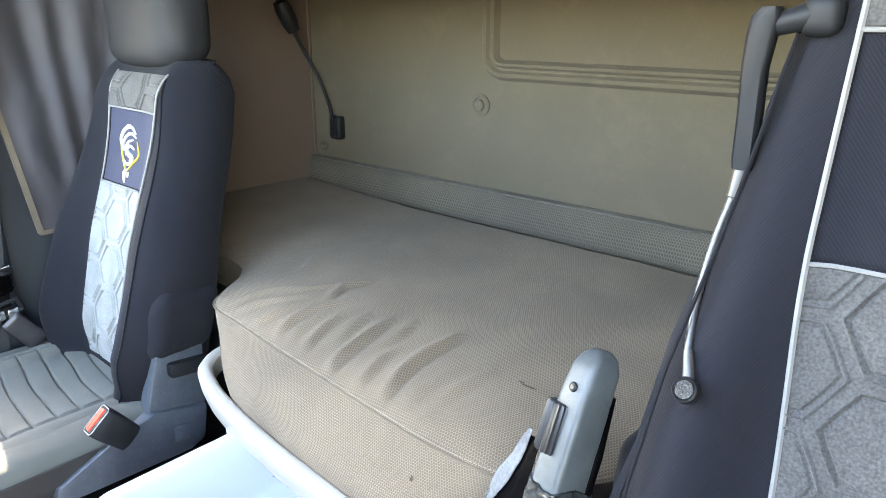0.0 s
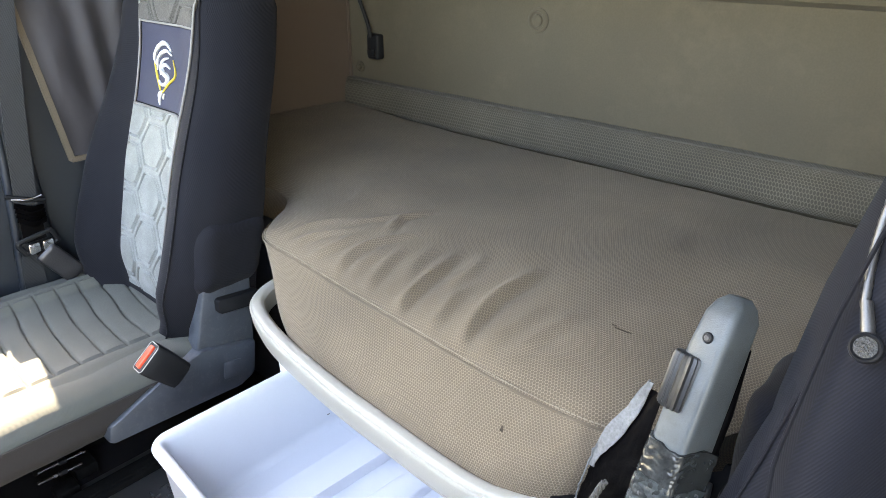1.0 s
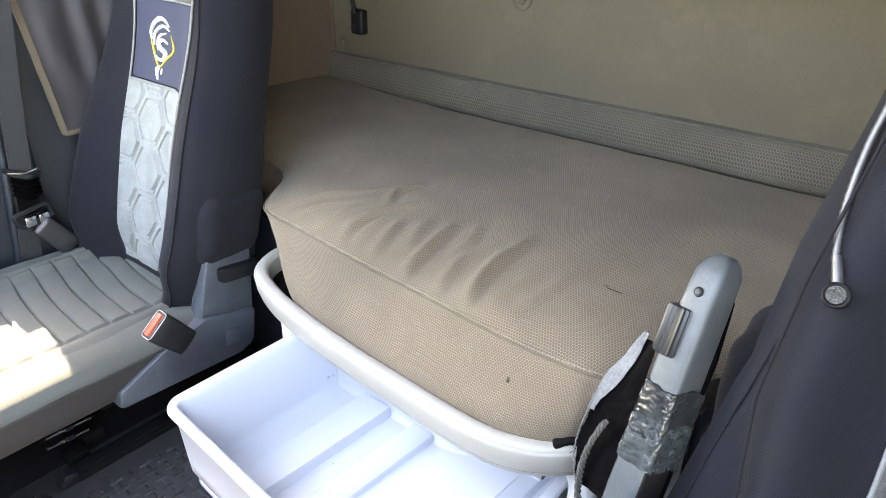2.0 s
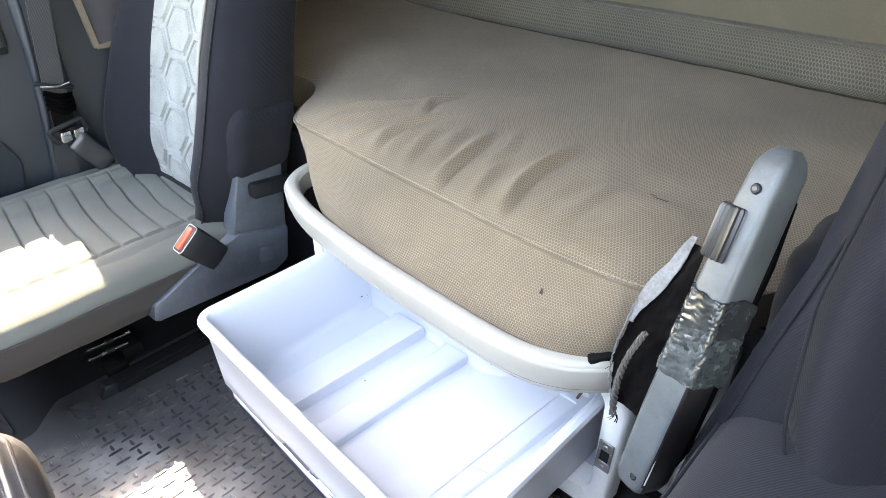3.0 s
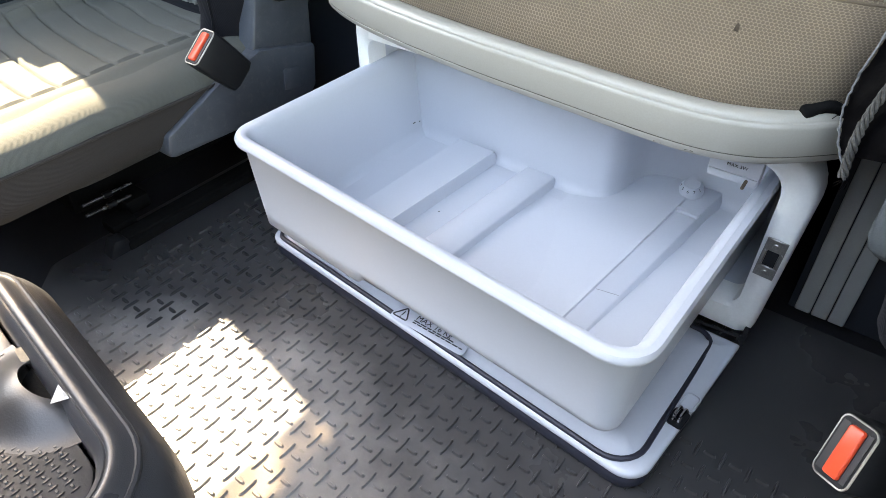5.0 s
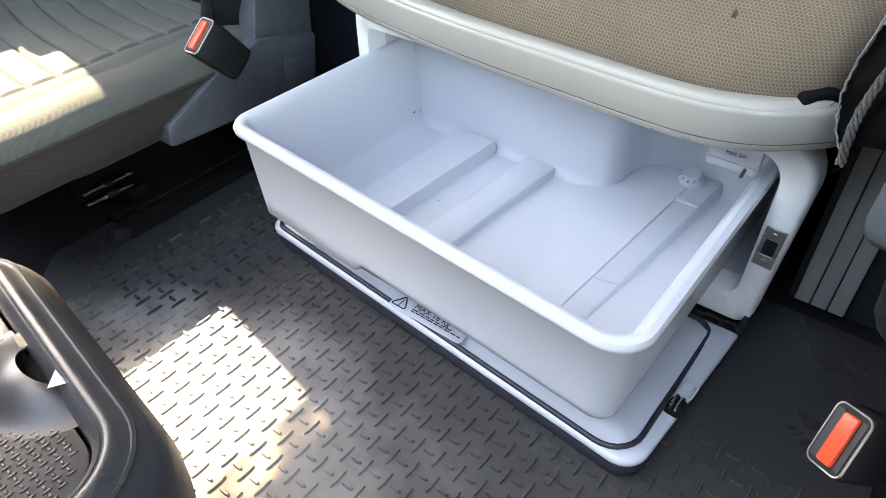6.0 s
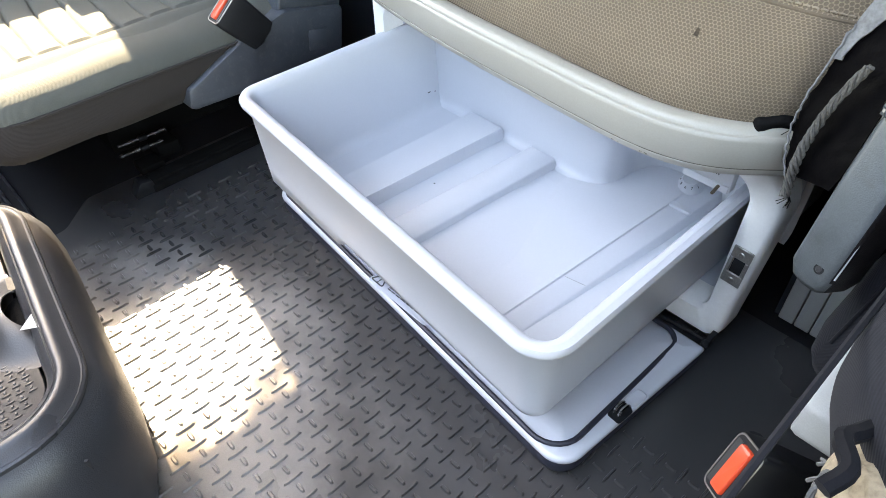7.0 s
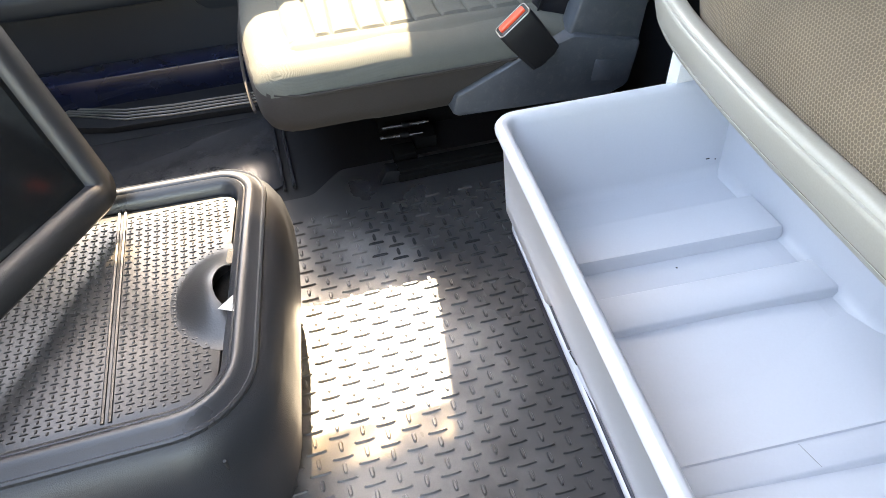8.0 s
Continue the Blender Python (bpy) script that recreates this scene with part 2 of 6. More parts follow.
M_VINYL = material("brown_vinyl", (0.011, 0.009, 0.009), 0.5, 0, 500, 0.12, 25, 0.3, 0.3, spec=0.2)
M_STAIN = material("soaked_stain", (0.050, 0.037, 0.026), 0.9, 0, 500, 0.2, 60, 0.3, 0.2, spec=0.2)
# Near-black: painted shade of gaps and holes, also black rails and pedestal.
M_GAP_BLACK = material("gap_black", (0.006, 0.006, 0.006), 0.9, 0, 400, 0.2, 30, 0.3, 0.5, spec=0.05)
M_FOAM = material("bare_foam", (0.30, 0.24, 0.17), 0.95, 0, 250, 0.2, 40, 0.25, 0.8)
M_INK = material("black_print", (0.02, 0.02, 0.022), 0.6, 0, 300, 0.05, 10, 0.05, 0.0)
M_PAPER = material("white_tag", (0.46, 0.46, 0.46), 0.6, 0, 300, 0.05, 10, 0.05, 0.05)
M_OUTSIDE = material("yard_ground", (0.24, 0.23, 0.21), 0.9, 0, 30, 0.2, 0.4, 0.2, 0.2)


# ---- builders ----
ORIGIN = {}


def thing(name, base, label, category, group="", kind=""):
    ob = new(name)
    ob.location = base
    ob.empty_display_size = 0.05
    ORIGIN[ob.name] = Vector(base)
    return tagged(ob, label, category, group, kind)


def solid(name, bm, mat, label="", category="", kind="", smooth=40.0, base=None):
    """A mesh object of its own, in world coordinates, its origin at base."""
    base = Vector(base if base else (0, 0, 0))
    me = mesh_of(name, bm, mat, smooth, base)
    ob = new(name, me)
    ob.location = base
    ORIGIN[ob.name] = base
    return tagged(ob, label, category, "", kind)


def mesh_of(name, bm, mat, smooth, base):
    bmesh.ops.translate(bm, verts=bm.verts, vec=-base)
    bm.normal_update()
    for f in bm.faces:
        f.smooth = True
    me = bpy.data.meshes.new(name)
    bm.to_mesh(me)
    bm.free()
    for mm in mat if isinstance(mat, (list, tuple)) else [mat]:
        me.materials.append(mm)
    me.set_sharp_from_angle(angle=radians(smooth))
    return me


def part(name, bm, mat, parent, label="", smooth=40.0, kind=""):
    """A bmesh in world coordinates as one mesh under a thing or a part."""
    base = ORIGIN[parent.name]
    ob = new(name, mesh_of(name, bm, mat, smooth, base))
    ob.parent = parent
    ORIGIN[ob.name] = base
    return tagged(ob, label, "", "", kind)


def join(*bms):
    out = bms[0]
    for b in bms[1:]:
        me = bpy.data.meshes.new("tmp")
        b.to_mesh(me)
        out.from_mesh(me)
        b.free()
        bpy.data.meshes.remove(me)
    return out


def box(x0, x1, y0, y1, z0, z1, bev=0.0, seg=2, m=None):
    bm = bmesh.new()
    bmesh.ops.create_cube(bm, size=1)
    for v in bm.verts:
        v.co = Vector(((x0 + x1) / 2 + v.co.x * (x1 - x0), (y0 + y1) / 2 + v.co.y * (y1 - y0), (z0 + z1) / 2 + v.co.z * (z1 - z0)))
    if bev:
        bmesh.ops.bevel(bm, geom=list(bm.edges), offset=bev, segments=seg, profile=0.5, affect="EDGES")
    if m is not None:
        bmesh.ops.transform(bm, matrix=m, verts=bm.verts)
    return bm


def cyl(p0, p1, r0, r1=None, n=16, bev=0.0):
    """A capped cylinder or cone from p0 to p1."""
    r1 = r0 if r1 is None else r1
    p0, p1 = Vector(p0), Vector(p1)
    prof = [(0, r0)] if not bev else [(0, r0 - bev), (bev, r0)]
    L = (p1 - p0).length
    prof += [(L, r1)] if not bev else [(L - bev, r1), (L, r1 - bev)]
    q = (p1 - p0).to_track_quat("Z", "Y").to_matrix()
    loops = [[p0 + q @ Vector((r * math.cos(a), r * math.sin(a), h)) for a in (2 * math.pi * k / n for k in range(n))] for h, r in prof]
    return loft(loops)


def loft(loops, cap0=True, cap1=True, closed=True):
    """Skin between successive loops of equal count."""
    bm = bmesh.new()
    rows = [[bm.verts.new(p) for p in lp] for lp in loops]
    n = len(loops[0])
    for a, b in zip(rows, rows[1:]):
        for k in range(n if closed else n - 1):
            k2 = (k + 1) % n
            bm.faces.new((a[k], a[k2], b[k2], b[k]))
    if cap0 and closed:
        bm.faces.new(rows[0][::-1])
    if cap1 and closed:
        bm.faces.new(rows[-1])
    bmesh.ops.recalc_face_normals(bm, faces=bm.faces)
    return bm


def smooth_path(pts, per=8):
    """A Catmull-Rom curve through the points."""
    pts = [Vector(p) for p in pts]
    ext = [2 * pts[0] - pts[1]] + pts + [2 * pts[-1] - pts[-2]]
    out = []
    for i in range(1, len(ext) - 2):
        a, b, c, d = ext[i - 1 : i + 3]
        for k in range(per):
            t = k / per
            out.append(0.5 * ((2 * b) + (c - a) * t + (2 * a - 5 * b + 4 * c - d) * t * t + (3 * b - a - 3 * c + d) * t ** 3))
    return out + [pts[-1]]


def tube(pts, r, n=10, closed=False, radii=None, flat=1.0):
    """A round (or flattened) tube along points."""
    pts = [Vector(p) for p in pts]
    loops, up = [], None
    for i, p in enumerate(pts):
        a, b = pts[i - 1] if i or closed else p, pts[(i + 1) % len(pts)] if i + 1 < len(pts) or closed else p
        t = (b - a).normalized()
        if up is None:
            up = t.orthogonal().normalized()
        up = (up - t * up.dot(t)).normalized()
        side = t.cross(up)
        rr = radii[i] if radii else r
        loops.append([p + up * math.cos(2 * math.pi * k / n) * rr + side * math.sin(2 * math.pi * k / n) * rr * flat for k in range(n)])
    if closed:
        loops.append(loops[0])
        bm = loft(loops, False, False)
        bmesh.ops.remove_doubles(bm, verts=bm.verts, dist=1e-6)
        return bm
    return loft(loops)


def rounded(corners, radii, inset=0.0, n=6):
    """A 2D loop of a counter-clockwise polygon with rounded corners, moved inwards by inset."""
    c = [Vector((x, y)) for x, y in corners]
    k = len(c)
    radii = radii if isinstance(radii, (list, tuple)) else [radii] * k
    lines = []
    for i in range(k):
        a, b = c[i], c[(i + 1) % k]
        d = (b - a).normalized()
        nrm = Vector((-d.y, d.x))
        lines.append((a + nrm * inset, d))
    pts = []
    for i in range(k):
        (p, d), (q, e) = lines[i - 1], lines[i]
        cr = d.x * e.y - d.y * e.x
        t = ((q - p).x * e.y - (q - p).y * e.x) / cr if abs(cr) > 1e-6 else 0
        x = p + d * t
        ang = math.acos(max(-1, min(1, d.dot(e))))
        r = max(radii[i] - (inset if cr > 0 else -inset), 0.002)
        cut = r * math.tan(ang / 2)
        s, f = x - d * cut, x + e * cut
        nrm = Vector((-d.y, d.x)) * (1 if cr > 0 else -1)
        cen = s + nrm * r
        a0 = math.atan2((s - cen).y, (s - cen).x)
        for j in range(n + 1):
            a = a0 + (ang if cr > 0 else -ang) * j / n
            pts.append((cen.x + r * math.cos(a), cen.y + r * math.sin(a)))
    return pts


def prism(loop2, axis, lo, hi, bev=0.0):
    """Extrudes a 2D loop along an axis ('x': loop is y,z; 'y': x,z; 'z': x,y), its ends chamfered by bev."""
    def at(p, h):
        return Vector({"x": (h, p[0], p[1]), "y": (p[0], h, p[1]), "z": (p[0], p[1], h)}[axis])
    cx, cy = sum(p[0] for p in loop2) / len(loop2), sum(p[1] for p in loop2) / len(loop2)
    size = max(max(abs(p[0] - cx), abs(p[1] - cy)) for p in loop2)
    def shrunk(b):
        return [((p[0] - cx) * (1 - b / size) + cx, (p[1] - cy) * (1 - b / size) + cy) for p in loop2]
    if bev:
        rows = [(shrunk(bev), lo), (shrunk(bev * 0.3), lo + bev * 0.3), (loop2, lo + bev), (loop2, hi - bev), (shrunk(bev * 0.3), hi - bev * 0.3), (shrunk(bev), hi)]
    else:
        rows = [(loop2, lo), (loop2, hi)]
    return loft([[at(p, h) for p in lp] for lp, h in rows])


def sheet(fn, nu, nv, thick=0.0, uv=None):
    """A grid surface fn(u, v) -> Vector for u, v in 0..1, with UVs (metres, if uv gives them)."""
    bm = bmesh.new()
    lay = bm.loops.layers.uv.new("UVMap")
    vs = [[bm.verts.new(fn(i / nu, j / nv)) for j in range(nv + 1)] for i in range(nu + 1)]
    for i in range(nu):
        for j in range(nv):
            f = bm.faces.new((vs[i][j], vs[i + 1][j], vs[i + 1][j + 1], vs[i][j + 1]))
            for lp, (a, b) in zip(f.loops, ((i, j), (i + 1, j), (i + 1, j + 1), (i, j + 1))):
                lp[lay].uv = uv(a / nu, b / nv) if uv else (a / nu, b / nv)
    if thick:
        bm.normal_update()
        geo = bmesh.ops.solidify(bm, geom=list(bm.faces), thickness=thick)
    return bm


def box_uv(bm):
    """UVs in metres by the dominant direction of each face."""
    bm.normal_update()
    lay = bm.loops.layers.uv.verify()
    for f in bm.faces:
        k = max(range(3), key=lambda a: abs(f.normal[a]))
        for lp in f.loops:
            c = lp.vert.co
            lp[lay].uv = (c.y, c.z) if k == 0 else (c.x, c.z) if k == 1 else (c.x, c.y)
    return bm


def smoothstep(a, b, x):
    t = max(0.0, min(1.0, (x - a) / (b - a)))
    return t * t * (3 - 2 * t)


def words(name, text, size, m, parent, mat=None):
    """Flat lettering of the built-in font as a mesh, at a world pose."""
    cu = bpy.data.curves.new(name, "FONT")
    cu.body, cu.size, cu.extrude = text, size, 0.0002
    cu.align_x, cu.align_y = "CENTER", "CENTER"
    tmp = bpy.data.objects.new("tmp", cu)
    me = bpy.data.meshes.new_from_object(tmp)
    bpy.data.objects.remove(tmp)
    base = ORIGIN[parent.name]
    me.transform(Matrix.Translation(-base) @ m)
    me.materials.clear()
    me.materials.append(mat or M_INK)
    me.name = name
    ob = new(name, me)
    ob.parent = parent
    ORIGIN[ob.name] = base
    return ob

def rbox(x0, x1, y0, y1, z0, z1, r, n=10, fn=None):
    """A cushion: a box with rounded edges of radius r, gridded, each point moved by fn."""
    bm = bmesh.new()
    lo, hi = Vector((x0, y0, z0)), Vector((x1, y1, z1))
    seen = {}
    def vert(p):
        key = tuple(round(c, 5) for c in p)
        if key not in seen:
            q = Vector([lo[a] + (hi[a] - lo[a]) * (p[a] + 1) / 2 for a in range(3)])
            inner = Vector([min(max(q[a], lo[a] + r), hi[a] - r) for a in range(3)])
            d = q - inner
            q = inner + (d.normalized() * r if d.length > 1e-9 else d)
            seen[key] = bm.verts.new(fn(q) if fn else q)
        return seen[key]
    def warp(t):
        return math.sin(t * math.pi / 2) * 0.5 + t * 0.5
    for ax in range(3):
        for sgn in (-1, 1):
            for i in range(n):
                for j in range(n):
                    quad = []
                    for di, dj in ((0, 0), (1, 0), (1, 1), (0, 1)):
                        p = [0, 0, 0]
                        p[ax] = sgn
                        p[(ax + 1) % 3], p[(ax + 2) % 3] = warp(-1 + 2 * (i + di) / n), warp(-1 + 2 * (j + dj) / n)
                        quad.append(vert(p))
                    try:
                        bm.faces.new(quad if sgn > 0 else quad[::-1])
                    except ValueError:
                        pass
    bmesh.ops.recalc_face_normals(bm, faces=bm.faces)
    return box_uv(bm)


# ---- structure ----
WX0, WX1, WY0, WY1, ROOF = -1.065, 1.065, -1.30, 0.83, 1.62

solid("ground", box(-60, 60, -60, 60, -1.35, -1.30), M_OUTSIDE, "pale gravel yard under the parked truck", "ground", "structure")
solid("floor", box(-1.16, 1.16, -1.36, 0.9, -0.05, -0.004), M_FLOOR, "black rubber cab floor", "floor", "structure")
# Unseen ceiling: open at the front for skylight, low box added to shade bunk.
solid("ceiling", join(box(-1.16, 1.16, -0.66, 0.9, ROOF, ROOF + 0.04), box(-1.06, 1.06, 0.225, 0.825, 1.145, ROOF - 0.004)), M_CEILING, "unseen pale felt cab ceiling, low box added to shade the bunk", "ceiling", "structure")
solid("wall_rear", box_uv(box(-1.16, 1.16, WY1, WY1 + 0.04, -0.004, ROOF)), M_WALL, "beige felt rear wall of the cab with brown smears", "wall", "structure")


def holed_wall(axis, at0, at1, a0, a1, z0, z1, holes):
    """A wall in a plane of x or y with rectangular holes (a0, a1, z0, z1), made of blocks side by side."""
    bms = []
    cuts = sorted({a0, a1, *[h[0] for h in holes], *[h[1] for h in holes]})
    for s, e in zip(cuts, cuts[1:]):
        spans, z = [], z0
        for h in sorted((h for h in holes if h[0] <= s and h[1] >= e), key=lambda h: h[2]):
            spans.append((z, h[2])); z = h[3]
        spans.append((z, z1))
        for lo, hi in spans:
            if hi - lo > 1e-4:
                bms.append(box(at0, at1, s, e, lo, hi) if axis == "x" else box(s, e, at0, at1, lo, hi))
    return join(*bms)


# passenger side: lined wall beside the bunk, then the door with its window
solid("wall_side", box(WX0 - 0.05, WX0, -0.02, WY1, -0.004, ROOF), M_SIDEWALL, "pinkish beige felt side wall beside the bunk", "wall", "structure")
solid("door_1", holed_wall("x", -1.12, -1.07, -1.30, -0.02, -0.004, ROOF, [(-1.15, -0.30, 0.585, 1.205), (-0.30, -0.258, 0.67, 1.205)]), M_DOOR, "dark blue-grey plastic inner door panel", "door", "structure")
# unseen passenger window; mottled upper band added to dapple and dim the sun
GLASS_DAPPLE = bpy.data.materials.new("dapple_glass")
GLASS_DAPPLE.use_nodes = True
gn, gl = GLASS_DAPPLE.node_tree.nodes, GLASS_DAPPLE.node_tree.links
g_tc, g_noise, g_ramp, g_clear, g_gloss, g_mix = (gn.new("ShaderNode" + k) for k in ("TexCoord", "TexNoise", "ValToRGB", "BsdfTransparent", "BsdfGlossy", "MixShader"))
g_noise.inputs["Scale"].default_value, g_noise.inputs["Detail"].default_value = 16.0, 2.0
g_ramp.color_ramp.elements[0].position, g_ramp.color_ramp.elements[0].color = 0.36, (0.20, 0.185, 0.17, 1)
g_ramp.color_ramp.elements[1].position, g_ramp.color_ramp.elements[1].color = 0.62, (0.60, 0.56, 0.51, 1)
g_gloss.inputs["Roughness"].default_value = 0.05
g_mix.inputs[0].default_value = 0.06
gl.new(g_tc.outputs["Object"], g_noise.inputs["Vector"])
gl.new(g_noise.outputs["Fac"], g_ramp.inputs[0])
gl.new(g_ramp.outputs[0], g_clear.inputs["Color"])
gl.new(g_clear.outputs[0], g_mix.inputs[1])
gl.new(g_gloss.outputs[0], g_mix.inputs[2])
gl.new(g_mix.outputs[0], gn["Material Output"].inputs["Surface"])
window_1 = thing("window_1", (-1.095, -0.7, 0.585), "unseen passenger door window, mottled band added to dapple the sun", "window", kind="structure")
part("dapple_band", box(-1.098, -1.093, -1.15, -0.258, 1.118, 1.205), GLASS_DAPPLE, window_1, "mottled brown pane added to dapple the sun")
part("window_frame", join(box(-1.069, -1.060, -1.16, -0.250, 0.570, 0.584, 0.003), box(-1.069, -1.060, -0.257, -0.247, 0.584, 1.215, 0.003)), M_BLACK, window_1)

# Unseen walls: side opening and front height are set to shape the light.
solid("wall_driver_side", holed_wall("x", WX1, WX1 + 0.05, -1.30, WY1, -0.004, ROOF, [(-1.28, -0.60, 0.30, 1.20)]), M_SIDEWALL, "unseen beige felt driver side wall with an opening added for light", "wall", "structure")
solid("wall_front", box(-1.12, 1.12, -1.36, -1.30, -0.004, 1.05), M_DOOR, "unseen dark plastic bulkhead, its height set to shape light", "wall", "structure")

# bunk base behind the fridge: dark front with the fridge bay
solid("bunk_base", join(box(-1.06, -0.36, 0.13, 0.17, 0, 0.40), box(0.375, 1.06, 0.13, 0.17, 0, 0.40), box(-1.06, 1.06, 0.17, 0.82, 0.36, 0.40)), M_DOOR, "dark plastic bunk base with the fridge bay", "bunk base", "structure")

# raised frame moulded into the rear wall
ring = rounded([(-0.345, 0.912), (1.02, 0.912), (1.02, 1.50), (-0.345, 1.50)], 0.07)
ring_in = rounded([(-0.345, 0.912), (1.02, 0.912), (1.02, 1.50), (-0.345, 1.50)], 0.07, 0.045)
def on_wall(lp, y):
    return [Vector((x, y, z)) for x, z in lp]
def lerp2(f):
    return [(a[0] + (b[0] - a[0]) * f, a[1] + (b[1] - a[1]) * f) for a, b in zip(ring, ring_in)]
wall_rear = bpy.data.objects["wall_rear"]
ring_bm = loft([on_wall(lerp2(f), WY1 - h) for f, h in ((0, -0.003), (0.10, 0.010), (0.25, 0.018), (0.45, 0.017), (0.6, 0.008), (0.72, 0.008), (0.85, 0.018), (1.0, 0.016), (1.15, 0.003), (1.25, -0.003))], False, False)
part("moulded_ridge", ring_bm, M_WALL, wall_rear, "raised double ridge moulded in a rounded rectangle")


def wall_stud(x, z, r):
    """A round plastic fastener on the rear wall."""
    t = thing("wall_stud", (x, WY1, z), "round cream plastic fastener on the felt wall", "stud", "wall studs")
    prof = [(0.0, r), (0.004, r), (0.007, r * 0.85), (0.007, r * 0.72), (0.004, r * 0.66), (0.004, r * 0.5), (0.009, r * 0.44), (0.011, r * 0.3), (0.012, 0.001)]
    loops = [[Vector((x + rr * math.cos(a), WY1 - h, z + rr * math.sin(a))) for a in (2 * math.pi * k / 24 for k in range(24))] for h, rr in prof]
    part("disc", loft(loops), M_WALL, t)


wall_stud(-0.348, 0.845, 0.030)
wall_stud(-1.018, 0.655, 0.018)
# piping in the corner of the rear and side walls
solid("trim", tube([(WX0 + 0.006, WY1 - 0.006, z) for z in (0.60, 0.9, 1.2, ROOF - 0.01)], 0.005, 8), M_SIDEWALL, "thin cream piping in the wall corner", "trim", "structure")


# ---- mattress ----
SEAM_PLAN = smooth_path([(-1.062, 0.215, 0), (-0.74, 0.213, 0), (-0.60, 0.204, 0), (-0.535, 0.165, 0), (-0.488, 0.098, 0), (-0.440, 0.040, 0), (-0.395, 0.022, 0), (-0.30, 0.013, 0), (-0.16, -0.003, 0), (0.0, -0.017, 0), (0.12, -0.028, 0), (0.22, -0.035, 0), (0.30, -0.034, 0), (0.365, -0.024, 0), (0.420, 0.004, 0), (0.465, 0.055, 0), (0.51, 0.13, 0), (0.60, 0.20, 0), (0.75, 0.215, 0), (1.062, 0.215, 0)], 24)
FOOT_PLAN = smooth_path([(-1.062, 0.235, 0), (-0.74, 0.235, 0), (-0.57, 0.225, 0), (-0.46, 0.165, 0), (-0.385, 0.090, 0), (-0.330, 0.018, 0), (-0.290, -0.033, 0), (-0.215, -0.064, 0), (-0.10, -0.083, 0), (0.04, -0.095, 0), (0.15, -0.102, 0), (0.24, -0.103, 0), (0.298, -0.090, 0), (0.345, -0.058, 0), (0.385, -0.012, 0), (0.415, 0.050, 0), (0.455, 0.125, 0), (0.56, 0.20, 0), (0.74, 0.215, 0), (1.062, 0.215, 0)], 24)

# folds pulled across the cover from the seam: points of the plan, depth
FOLDS = [([(-0.004, -0.035), (-0.015, 0.040), (-0.025, 0.103), (-0.032, 0.168)], 0.0085), ([(0.120, -0.020), (0.113, 0.047), (0.106, 0.118), (0.108, 0.205)], 0.0095), ([(0.063, -0.020), (0.055, 0.043), (0.053, 0.105)], 0.0045), ([(-0.180, 0.005), (-0.190, 0.062), (-0.187, 0.114), (-0.150, 0.190)], 0.0065), ([(-0.095, 0.0), (-0.110, 0.061), (-0.122, 0.130)], 0.0050), ([(-0.262, 0.015), (-0.246, 0.061), (-0.222, 0.125)], 0.0050), ([(-0.200, 0.155), (-0.221, 0.222), (-0.205, 0.290)], 0.0055), ([(-0.055, 0.05), (-0.066, 0.10), (-0.085, 0.17)], 0.0035), ([(0.165, 0.0), (0.170, 0.06), (0.180, 0.12)], 0.0025), ([(-0.145, 0.02), (-0.152, 0.07), (-0.150, 0.12)], 0.0035), ([(-0.330, 0.03), (-0.300, 0.08), (-0.255, 0.13)], 0.0045), ([(-0.365, 0.05), (-0.340, 0.10), (-0.295, 0.165)], 0.0040), ([(-0.300, 0.12), (-0.270, 0.17), (-0.225, 0.23)], 0.0035), ([(0.205, 0.0), (0.215, 0.07), (0.235, 0.15)], 0.0030), ([(0.03, 0.07), (0.022, 0.13), (0.010, 0.20)], 0.0035)]


def fold_height(x, y):
    """Height that the folds add to the cover at a point of the plan."""
    h = 0.0
    for pts, amp in FOLDS:
        if not (pts[0][1] - 0.05 < y < pts[-1][1] + 0.05) or abs(x - pts[1][0]) > 0.10:
            continue
        ys = [p[1] for p in pts]
        cx = float(np.interp(y, ys, [p[0] for p in pts]))
        t = (y - ys[0]) / (ys[-1] - ys[0])
        d = x - cx + 0.0025 * math.sin(t * 7 + pts[0][0] * 40)
        along = smoothstep(-0.12, 0.30, t) * (1 - smoothstep(0.60, 1.15, t))
        h += amp * along * (math.exp(-((d + 0.010) / 0.0115) ** 2) - 0.6 * math.exp(-((d - 0.009) / 0.0105) ** 2))
    return h


